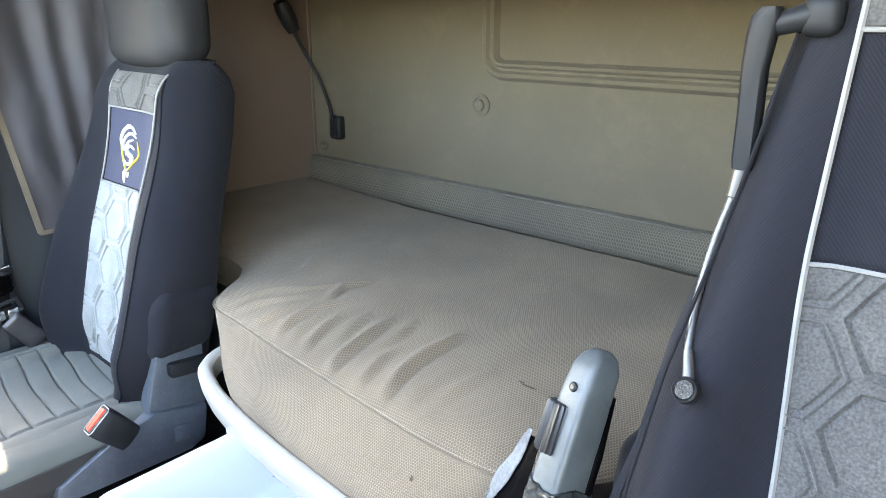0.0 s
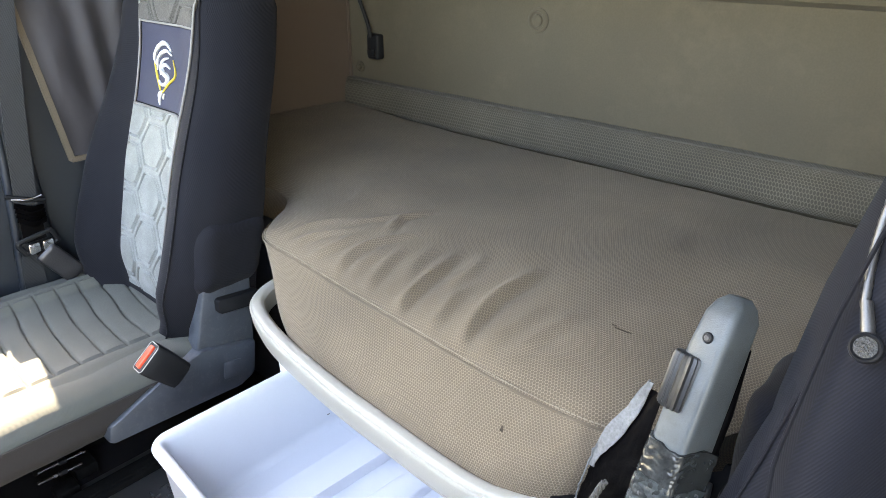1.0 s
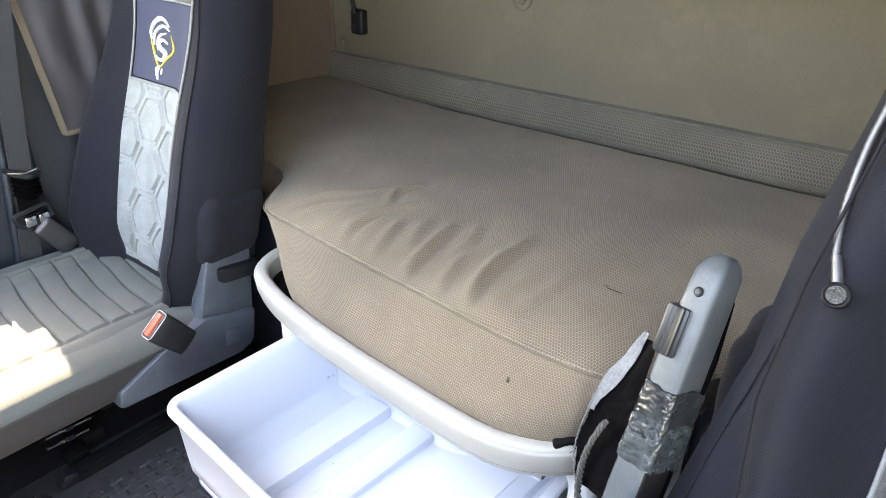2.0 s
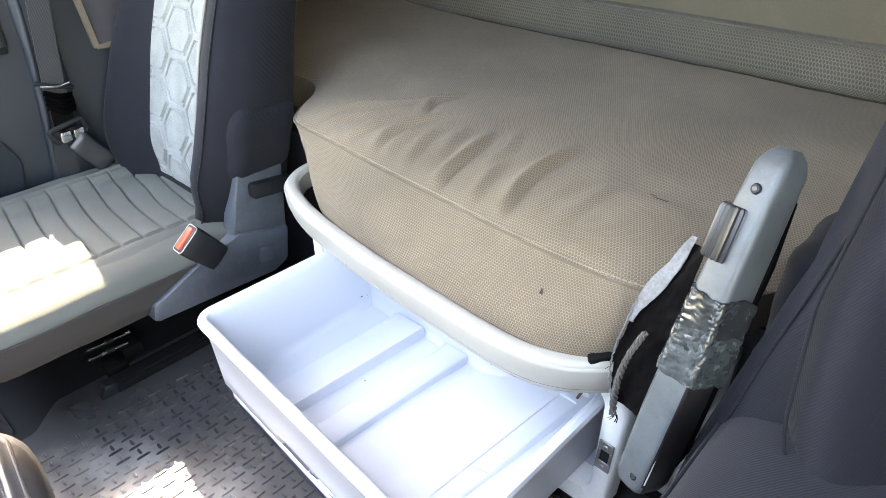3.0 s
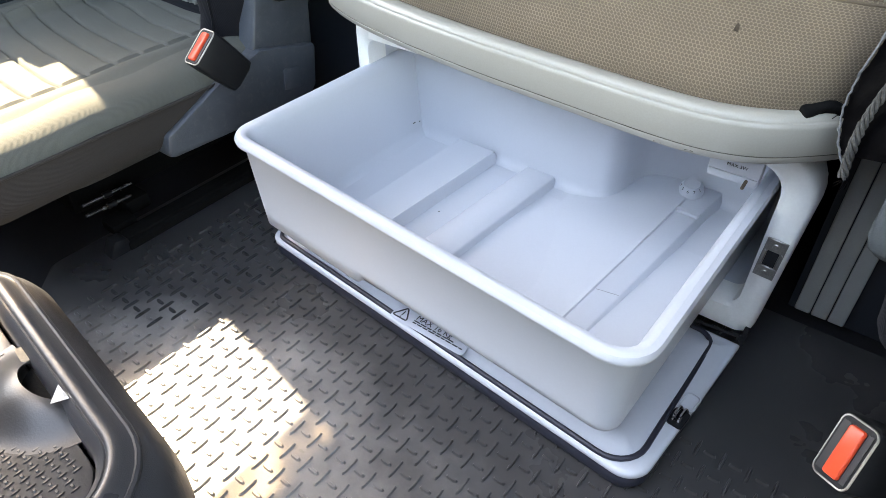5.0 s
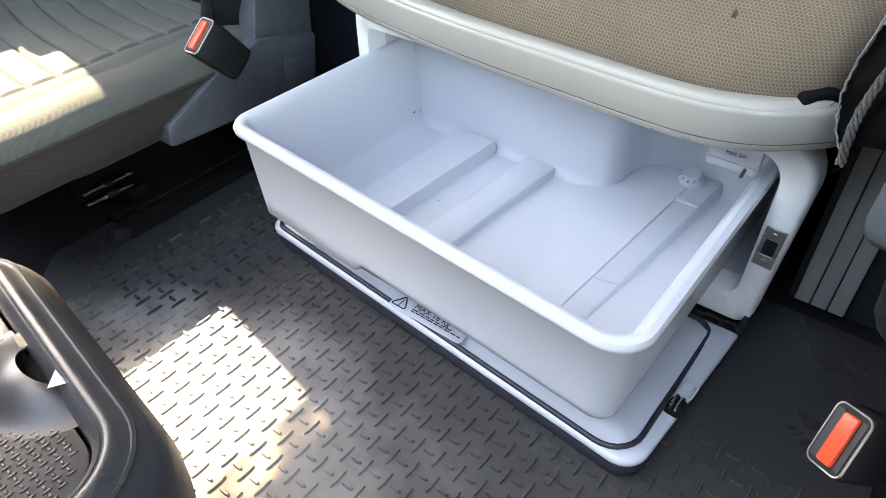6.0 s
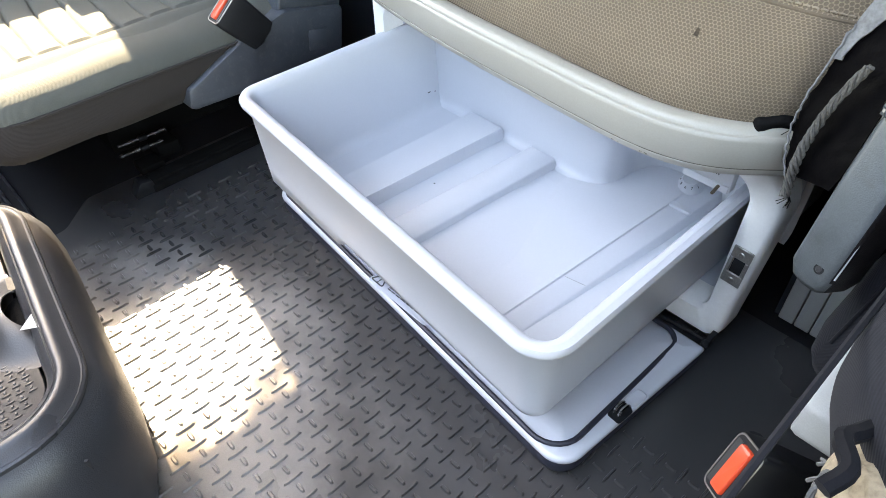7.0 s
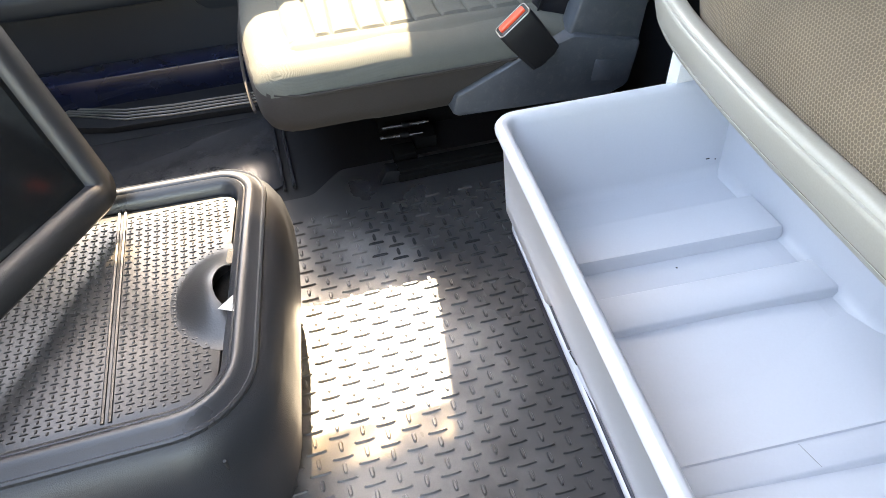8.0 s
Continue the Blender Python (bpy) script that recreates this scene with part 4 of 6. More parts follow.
# ---- floor mat with raised tread ----
def floor_mat():
    t = thing("floor_mat", (0, -0.6, 0.0), "dark rubber floor mat with raised dash tread, dusty, sun glow painted in its middle", "floor mat")
    edge = rounded([(-0.56, -1.28), (0.55, -1.28), (0.55, 0.10), (-0.62, 0.10), (-0.62, -0.50), (-0.56, -0.56)], [0.02, 0.03, 0.03, 0.03, 0.03, 0.03], 0, 4)
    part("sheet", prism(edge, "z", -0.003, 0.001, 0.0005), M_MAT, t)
    verts, faces = [], []
    P = 0.0310
    def lozenge(cx, cy, lx, ly, h):
        b = len(verts)
        long_y = ly > lx
        n = 8
        for s, z in ((1.0, 0.0008), (0.80, h)):
            for k in range(n):
                a = 2 * math.pi * (k + 0.5) / n
                ex = math.copysign(abs(math.cos(a)) ** 0.7, math.cos(a)) * lx / 2 * (s if not long_y else (0.55 if z > 0.001 else 1))
                ey = math.copysign(abs(math.sin(a)) ** 0.7, math.sin(a)) * ly / 2 * (s if long_y else (0.55 if z > 0.001 else 1))
                verts.append((cx + ex, cy + ey, z))
        for k in range(n):
            faces.append((b + k, b + (k + 1) % n, b + n + (k + 1) % n, b + n + k))
        faces.append(tuple(b + n + k for k in range(n)))
    c0 = Vector((0, -0.6, 0))
    shiny = []
    for i in range(-22, 42):
        for j in range(-26, 27):
            x, y = i * P / 2 - 0.15, j * P - 0.6
            if not (-0.545 < x < 0.53 and -1.26 < y < 0.05) or (x > 0.335 and y > -0.17):
                continue
            lon = (i + j) % 2 == 0
            jx, jy = random.uniform(-0.0004, 0.0004), random.uniform(-0.0004, 0.0004)
            if ((x + 0.44) / 0.15) ** 2 + ((y + 0.34) / 0.16) ** 2 < 1 and random.random() < 0.75:
                shiny.append(len(faces))
            lozenge(x + jx, y + jy, *((0.0046, 0.0290) if lon else (0.0165, 0.0062)), 0.0042)
    me = bpy.data.meshes.new("tread")
    me.from_pydata([tuple(Vector(v) - c0) for v in verts], [], faces)
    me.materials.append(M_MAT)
    me.materials.append(M_SHINY)
    for k in shiny:
        for q in range(k, k + 9):
            me.polygons[q].material_index = 1
    me.shade_smooth()
    me.set_sharp_from_angle(angle=radians(50))
    ob = new("tread", me)
    ob.parent = t
    tagged(ob, "raised oblong tread bumps", "", "", "stuff")
    return t


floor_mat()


# ---- seats ----
def hex_wall(u, v, w, h):
    """How far a point of the plane lies from the walls of stretched hexagons: 0 on a wall."""
    u, v = u / w, v / h
    best = []
    for off in (0.0, 0.5):
        for dv in (-1, 0, 1):
            a, b = round(u - off) + off, round(v - off) + off + dv
            best.append(((u - a) * 1.732) ** 2 + (v - b) ** 2)
    best.sort()
    return math.sqrt(best[1]) - math.sqrt(best[0])


BACK_ROWS = [(0.20, 0.205), (0.30, 0.252), (0.42, 0.270), (0.55, 0.258), (0.68, 0.232), (0.80, 0.212), (0.90, 0.195), (0.955, 0.178)]


def back_half(z):
    for (z0, w0), (z1, w1) in zip(BACK_ROWS, BACK_ROWS[1:]):
        if z <= z1:
            f = max(0, (z - z0) / (z1 - z0))
            return w0 + (w1 - w0) * f
    return BACK_ROWS[-1][1]


def back_front(lx, z):
    """y of the backrest's front at lx from its middle and height z."""
    w = back_half(z)
    a = min(1.0, abs(lx) / w)
    y = -0.072 + (z - 0.27) * 0.245 + 0.012 * math.sin((z - 0.27) * 6)
    bol = 0.055 * smoothstep(0.95, 0.35, z) + 0.006
    y -= bol * smoothstep(0.38, 0.74, a)
    y += 0.075 * max(0, (a - 0.74) / 0.26) ** 2.2
    if z > 0.90:
        y += 0.05 * ((z - 0.90) / 0.08) ** 2
    return y


def seat(kind, cx, dz, s, label, shell_mat, shell_shift, ws, cloths):
    """A truck seat facing the windscreen; s is the side of the gangway, dz the height of its suspension."""
    t = thing(kind, (cx, -0.3, 0.0), label, "seat", "cab seats")
    def X(lx):
        return cx + s * lx
    lumbar = 0.030 if dz < 0.1 else 0.0
    def P(lx, y, z):
        return Vector((X(lx), y - lumbar * smoothstep(0.27, 0.38, z) * smoothstep(0.85, 0.55, z), z + dz))
    def flip(bm):
        bmesh.ops.recalc_face_normals(bm, faces=bm.faces)
        return bm
    # cushion
    def sag(q):
        lx = (q.x - cx) * s
        z = q.z
        if q.z > 0.2 + dz:
            z += 0.012 * smoothstep(0.12, 0.22, abs(lx + 0.01)) - 0.006 + 0.016 * smoothstep(-0.150, -0.185, lx)
            z += 0.004 * noise.noise(Vector((q.x * 9, q.y * 9, 2)))
        if q.z < 0.16 + dz:
            z += 0.025 * smoothstep(-0.40, -0.60, q.y)
        dy = 0.025 * (1 - (lx / 0.27) ** 2) if q.y < -0.5 else 0
        pull = 1 - 0.09 * smoothstep(0.20, 0.08, q.z - dz)
        if dz > 0.1 and lx > 0:
            pull *= 1 - 0.42 * smoothstep(-0.26, -0.47, q.y)
        return Vector((cx + (q.x - cx) * pull, q.y - dy * 0.8, z))
    pad = rbox(cx - 0.265, cx + 0.262, -0.605, -0.03, (0.138 if dz < 0.1 else 0.098) + dz, 0.268 + dz, 0.055, 20, sag)
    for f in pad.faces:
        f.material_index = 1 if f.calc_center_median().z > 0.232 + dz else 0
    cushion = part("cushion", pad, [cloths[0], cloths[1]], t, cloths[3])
    part("side_welt", tube([Vector((X(0.2645 - 0.02 * smoothstep(-0.54, -0.60, y)), y, 0.2335 + dz)) for y in [-0.585 + 0.50 * k / 24 for k in range(25)]], 0.0026, 6), cloths[0], cushion)
    def top(u, v):
        lx = -0.205 + 0.41 * u
        y = -0.575 + 0.505 * v
        z = 0.2665 + 0.012 * smoothstep(0.12, 0.22, abs(lx + 0.01)) - 0.006 + 0.010 + 0.020 * smoothstep(-0.150, -0.185, lx)
        edge = min(u, 1 - u) * 0.41
        if abs(lx + 0.01) < 0.165 and y > -0.50:
            k = (y + 0.50 + 0.022 * math.sin(lx * 7 + 0.6) + 0.006 * noise.noise(Vector((lx * 6, round(y * 21), 9)))) / 0.047
            d = abs(k - round(k)) * 0.047
            z += 0.0030 - 0.0065 * math.exp(-(d / 0.0022) ** 2) - 0.0015 * math.exp(-(d / 0.010) ** 2)
        d2 = abs(abs(lx + 0.01) - 0.168)
        z -= 0.004 * (1 - smoothstep(0, 0.006, d2))
        d3 = abs(y + 0.503)
        z -= 0.004 * (1 - smoothstep(0, 0.006, d3)) if abs(lx + 0.01) < 0.168 else 0
        z += 0.003 * noise.noise(Vector((lx * 11, y * 9, 4)))
        z -= 0.055 * smoothstep(-0.53, -0.60, y) + 0.012 * smoothstep(0.03, 0.0, edge)
        return P(lx, y, z)
    if dz < 0.1:
        part("top_panel", flip(sheet(top, 60, 300, 0, lambda u, v: (0.41 * u, 0.505 * v))), cloths[1], t)
    part("front_welt", tube([P(lx, -0.612 - 0.02 * (1 - (lx / 0.27) ** 2), 0.175) for lx in [-0.185 + 0.37 * k / 24 for k in range(25)]], 0.003, 6), cloths[0], cushion)
    # backrest
    def lean(lx, z):
        if dz > 0.1:
            return 1.0
        return 1.06 if lx < 0 else 1.0 - 0.03 * smoothstep(0.55, 0.42, z)
    n = 40
    loops = []
    zs = [0.20 + 0.035 * k for k in range(22)] + [0.955, 0.968, 0.976]
    for z in zs:
        w = ws * back_half(z) * (1 if z < 0.95 else 1 - (z - 0.95) * 2.2)
        lp = []
        for k in range(n + 1):
            lx = -w + 2 * w * k / n
            lp.append(P(lx * lean(lx, z), back_front(lx * back_half(z) / w * 0.999, z), z))
        yb = -0.072 + (z - 0.27) * 0.245 + 0.165 - (0.06 * ((z - 0.90) / 0.08) ** 2 if z > 0.9 else 0) - 0.02 * smoothstep(0.4, 0.2, z)
        for k in range(13):
            a = k / 12
            lx = w * math.cos(math.pi * a)
            lp.append(P(lx * lean(lx, z), yb + 0.012 * math.sin(math.pi * a) - 0.03 * abs(math.cos(math.pi * a)) ** 6, z))
        loops.append(lp)
    back = part("backrest", box_uv(flip(loft(loops))), M_SEATDARK, t, "dark blue-black twill seat cover", smooth=60)
    mid = 0.030 if dz < 0.1 else -0.008
    def strip_half(z):
        if dz < 0.1:
            return 0.116 + 0.012 * smoothstep(0.72, 0.50, z) - 0.016 * smoothstep(0.45, 0.30, z)
        return 0.120 - 0.020 * smoothstep(0.70, 0.35, z)
    def bf(lx, z):
        return back_front(lx / ws, z)
    def panel(name, z0, z1, mat, lab, lift, quilt=None, nv=60):
        def fn(u, v):
            z = z0 + (z1 - z0) * v
            h = strip_half(z)
            lx = mid - h + 2 * h * u
            y = bf(lx, z) - lift
            if quilt:
                d = hex_wall(lx - 0.02, z + (0.02 if quilt > 1 else 0), 0.186, 0.104)
                y -= (1.0 if dz < 0.1 else 0.3) * 0.0028 * smoothstep(0.14, 0.30, d) + 0.0032 * (1 - smoothstep(0.0, 0.045, abs(d - 0.12))) - 0.0030 * (1 - smoothstep(0.0, 0.05, abs(d - 0.20))) + 0.0008 * noise.noise(Vector((lx * 30, z * 30, 1)))
            if min(u, 1 - u) < 0.001 or min(v, 1 - v) < 0.001:
                y = bf(lx, z) + 0.002
            return P(lx, y, z)
        return part(name, flip(sheet(fn, 200 if quilt else 30, nv, 0, lambda u, v: (0.2 * u, (z1 - z0) * v))), mat, back, lab, smooth=70)
    zq = 0.70 if dz < 0.1 else 0.668
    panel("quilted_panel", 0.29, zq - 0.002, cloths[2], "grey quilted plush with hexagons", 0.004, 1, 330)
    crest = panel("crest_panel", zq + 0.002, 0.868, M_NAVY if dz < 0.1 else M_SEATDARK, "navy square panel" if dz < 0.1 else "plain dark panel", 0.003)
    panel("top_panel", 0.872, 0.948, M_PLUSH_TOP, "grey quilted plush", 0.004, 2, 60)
    def run(f):
        return [P(lx, bf(lx, z) - 0.004, z) for lx, z in f]
    for sd in (-1, 1):
        part("piping", tube(run([(mid + sd * strip_half(z), z) for z in [0.29 + 0.66 * k / 50 for k in range(51)]]), 0.0024 if dz < 0.1 else 0.0030, 6), M_PIPING, back, "pale piping")
    for z in (zq, 0.870):
        part("piping", tube(run([(lx, z) for lx in [mid - strip_half(z) + 2 * strip_half(z) * k / 12 for k in range(13)]]), 0.0024, 6), M_PIPING, back, "pale piping")
    part("side_welt", tube([P(back_half(z) * 0.80, back_front(back_half(z) * 0.80, z) - 0.0008, z) for z in [0.24 + 0.70 * k / 40 for k in range(41)]], 0.0022, 6), M_SEATDARK, back)
    # embroidered crest: plumes round a diamond, as plain shapes
    def emb(pts, mat, r=0.0035, name="crest_plume", wide=1.0):
        path = smooth_path([P(lx, back_front(lx, z) - 0.0045, z) for lx, z in pts], 5)
        k = len(path)
        part(name, tube(path, r, 6, radii=[r * (0.35 + 0.65 * math.sin(math.pi * min(1, (i + 0.6) / k))) for i in range(k)], flat=wide), mat, crest)
    def at(*pts):
        return [(mid + x * 0.001, 0.70 + z * 0.00055) for x, z in pts]
    plumes = ((7, at((22, 214), (0, 238), (-26, 230), (-42, 204), (-46, 178), (-38, 160))), (6, at((24, 200), (2, 214), (-20, 200), (-32, 176), (-30, 140))), (5, at((12, 190), (-8, 180), (-18, 158), (-16, 124))), (8, at((20, 154), (2, 164), (-14, 150), (-4, 132), (14, 120), (12, 98), (-8, 92), (-20, 104))), (6, at((0, 72), (-8, 46), (-4, 18))), (4, at((-12, 66), (-15, 44))), (4, at((8, 62), (6, 40))), (4, at((-26, 240), (-12, 244), (4, 240))))
    if dz < 0.1:
        for r, pts in plumes:
            emb(pts, M_EMB_WHITE, r * 0.0007)
        emb(at((-46, 166), (-26, 110), (-4, 58)), M_EMB_YELLOW, 0.0028, "crest_edge")
        emb(at((-4, 58), (20, 98), (44, 134), (30, 186)), M_EMB_YELLOW, 0.0028, "crest_edge")
    # headrest
    def head(q):
        return Vector((q.x, q.y + 0.03 * ((q.x - cx) / 0.15) ** 2 + 0.01 * noise.noise(q * 8), q.z))
    part("headrest", rbox(cx - 0.152, cx + 0.152, 0.075, 0.205, 0.958 + dz, 1.175 + dz, 0.055, 12, head), M_LEATHER, t, "black vinyl headrest")
    # gangway-side shell of the seat base and recliner
    sy, sz = shell_shift
    def yz(pts):
        return [(y + sy, z + sz) for y, z in pts]
    def side(loop, l0, l1, bev):
        a, b = sorted((X(l0), X(l1)))
        return prism(loop, "x", a, b, bev)
    low = rounded(yz([(-0.308, 0.150), (-0.02, 0.135), (0.018, 0.150), (0.030, 0.232), (-0.095, 0.262), (-0.190, 0.236), (-0.300, 0.188)]), [0.01, 0.02, 0.02, 0.01, 0.03, 0.02, 0.01])
    shell = part("base_shell", side(low, 0.225, 0.272, 0.008), shell_mat, t, "plastic side shell")
    up = rounded(yz([(-0.112, 0.225), (0.030, 0.225), (0.042, 0.385), (-0.046, 0.402), (-0.068, 0.388)]), [0.004, 0.004, 0.014, 0.012, 0.012])
    part("recliner_cover", side(up, 0.222, 0.262, 0.007), shell_mat, t, "plastic recliner cover")
    part("recliner_lever", side(rounded(yz([(-0.048, 0.328), (0.050, 0.316), (0.050, 0.350), (-0.048, 0.362)]), 0.008), 0.255, 0.278, 0.005), M_BLACK, t, "black release lever")
    part("shell_mark", side(rounded(yz([(-0.058, 0.172), (-0.018, 0.166), (-0.014, 0.204), (-0.054, 0.212)]), 0.004), 0.270, 0.2738, 0.001), shell_mat, shell)
    def sleeve(q):
        r = q + Vector((0.004 * noise.noise(q * 26), 0.005 * noise.noise(q * 21 + Vector((3, 0, 0))), 0.006 * noise.noise(q * 18)))
        return Vector((r.x, r.y + sy + 0.25 * (q.z - 0.44), r.z + sz))
    a, b = sorted((X(0.200), X(0.272)))
    part("sleeve", rbox(a, b, -0.068, 0.088, 0.368, 0.515, 0.034, 14, sleeve), M_SEATDARK, t, "dark cloth sleeve bunched over the recliner")
    # pedestal and slide rails
    part("pedestal", prism([(X(-0.17), -0.40), (X(0.05), -0.40), (X(0.05), 0.05), (X(-0.17), 0.05)][:: 1 if s > 0 else -1], "z", -0.003, 0.15 + dz, 0.004), M_GAP_BLACK, t)
    return t, X


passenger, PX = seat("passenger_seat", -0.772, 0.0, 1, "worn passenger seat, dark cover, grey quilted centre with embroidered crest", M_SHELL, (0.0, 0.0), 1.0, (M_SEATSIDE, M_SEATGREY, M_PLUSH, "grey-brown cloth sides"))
driver, DX = seat("driver_seat", 0.765, 0.185, -1, "raised driver seat in dark twill cover with grey quilted centre", M_GREYTRIM, (0.06, 0.09), 0.90, (M_TWILL_LIT, M_TWILL_LIT, M_PLUSH_TOP, "dark twill cover, a paler copy for the light on it"))


def side_skirt():
    """The driver seat's cover, hanging below the backrest on the gangway side."""
    back = [c for c in driver.children if c.name.startswith("backrest")][0]
    def fn(q):
        edge = 0.455 + 0.135 * max(0, (q.z - 0.16) / 0.74) ** 1.35
        zl = q.z - 0.185
        half = 0.120 - 0.020 * smoothstep(0.70, 0.35, zl)
        fit = min(1.0, max(0.12, (0.7715 - half - edge) / 0.085))
        back = 0.05 * smoothstep(0.55, 1.0, q.z) * smoothstep(0.0, -0.1, q.y)
        return Vector((edge + (q.x - 0.468) * fit + 0.003 * noise.noise(q * 14), q.y + back + 0.245 * (q.z - 0.45) + 0.005 * noise.noise(q * 11), q.z))
    part("cover_skirt", rbox(0.468, 0.553, -0.100, 0.12, 0.20, 1.13, 0.040, 22, fn), M_SEATDARK, back, "loose dark twill cover over the side bolster")
    part("cover_seam", tube([fn(Vector((0.484, -0.094, z))) for z in [0.26 + 0.82 * k / 30 for k in range(31)]], 0.0018, 6), M_SEATDARK, back)


side_skirt()


def slide_rail():
    t = thing("seat_slide", (-0.62, -0.35, 0.0), "black steel slide rail and clamps on the floor under the seat", "seat rail")
    part("rail", join(box(-0.590, -0.545, -0.400, 0.06, 0.0, 0.016, 0.003), box(-0.583, -0.552, -0.405, 0.05, 0.016, 0.022, 0.002)), M_GAP_BLACK, t)
    for x, z, y0, y1 in ((-0.682, 0.034, -0.400, -0.305), (-0.654, 0.030, -0.410, -0.325)):
        bar = part("clamp_bar", cyl((x, y0, z), (x + 0.006, y1, z), 0.0036, None, 12, 0.001), M_BAR, t, "worn bright clamp bar")
        part("collar", cyl((x + 0.002, y0 + 0.040, z), (x + 0.003, y0 + 0.056, z), 0.0062, None, 12, 0.001), M_BLACK, bar)
    part("clamp_block", join(box(-0.700, -0.635, -0.345, -0.300, 0.0, 0.028, 0.004), box(-0.640, -0.600, -0.395, -0.350, 0.0, 0.022, 0.004)), M_GAP_BLACK, t, "black clamp block")
    part("stop", prism(rounded([(-0.438, -0.003), (-0.392, -0.003), (-0.398, 0.026), (-0.420, 0.030)], 0.006), "x", -0.575, -0.548, 0.002), M_BLACK, t)
    return t


slide_rail()


def foam_tear():
    """Bare foam where the driver seat's cover is torn."""
    t = thing("torn_foam", (0.56, -0.22, 0.33), "crumbling brown foam and white threads from a torn seat cover", "foam")
    def fn(q):
        return q + Vector((0.012 * noise.noise(q * 40), 0.02 * noise.noise(q * 30 + Vector((5, 0, 0))), 0.02 * noise.noise(q * 35)))
    part("lump", rbox(0.535, 0.62, -0.385, -0.25, 0.29, 0.405, 0.03, 14, fn), M_FOAM, t)
    for k in range(9):
        y = -0.39 + 0.016 * k
        z = 0.405 - 0.012 * (k % 3)
        pts = [Vector((0.540, y, z)), Vector((0.530, y + random.uniform(-0.008, 0.012), z - 0.02)), Vector((0.534, y - 0.006, z - 0.045)), Vector((0.526, y + random.uniform(-0.01, 0.01), z - 0.06 - 0.01 * (k % 2)))]
        part("thread", tube(smooth_path(pts, 4), 0.0016, 5), M_LINING, t, "frayed white lining")
    part("ragged_edge", tube(smooth_path([Vector((0.533 + 0.006 * math.sin(k * 2.1), -0.40 + 0.018 * k, 0.408 + 0.006 * math.sin(k * 1.3))) for k in range(10)], 4), 0.006, 7), M_SEATDARK, t, "torn dark cover edge")


foam_tear()


# ---- belt buckles ----
def buckle(name, m, label, stalk):
    """A seat belt buckle pointing along its own z, red button on its end."""
    t = thing(name, m.translation, label, "belt buckle", "belt buckles")
    def put(bm):
        bmesh.ops.transform(bm, matrix=m, verts=bm.verts)
        return bm
    part("housing", put(loft([[Vector((x, y, z)) for x, y in rounded([(-w, -d), (w, -d), (w, d), (-w, d)], 0.006)] for w, d, z in ((0.018, 0.010, -0.055), (0.024, 0.014, -0.050), (0.027, 0.0165, 0.0), (0.027, 0.0165, 0.020), (0.0255, 0.015, 0.0225))])), M_BLACK, t)
    part("button", put(prism(rounded([(-0.021, -0.0070), (0.021, -0.0070), (0.021, 0.0055), (-0.021, 0.0055)], 0.002), "z", 0.019, 0.0265, 0.002)), M_RED, t, "bright red release button")
    part("slot", put(join(box(-0.021, 0.021, 0.0068, 0.0128, 0.0222, 0.0232), box(-0.021, 0.021, -0.0128, -0.0082, 0.0222, 0.0232))), M_INK, t)
    part("bezel", put(tube([(x, y, 0.022) for x, y in rounded([(-0.0255, -0.015), (0.0255, -0.015), (0.0255, 0.015), (-0.0255, 0.015)], 0.006)], 0.0010, 6, True)), M_STEEL, t)
    part("stalk", tube(smooth_path([m @ Vector((0, 0, -0.045))] + [Vector(p) for p in stalk], 5), 0.008, 8, flat=0.5), M_BLACK, t)
    return t


def axes_pose(at, z_dir, x_dir):
    z = Vector(z_dir).normalized()
    x = (Vector(x_dir) - z * Vector(x_dir).dot(z)).normalized()
    y = z.cross(x)
    return Matrix.Translation(at) @ Matrix((x, y, z)).transposed().to_4x4()


buckle("belt_buckle", axes_pose((-0.492, -0.193, 0.288), (-0.08, -0.62, 0.74), (0.02, 0.83, 0.55)) @ Matrix.Scale(1.15, 4), "black belt buckle with red button beside the passenger seat", [(-0.492, -0.155, 0.235), (-0.512, -0.150, 0.215)])
buckle("belt_buckle", axes_pose((0.494, -0.276, 0.203), (-0.60, -0.62, 0.48), (0.06, 0.53, 0.85)) @ Matrix.Scale(1.18, 4), "black belt buckle with red button beside the driver seat", [(0.520, -0.19, 0.13), (0.54, -0.16, 0.10)])


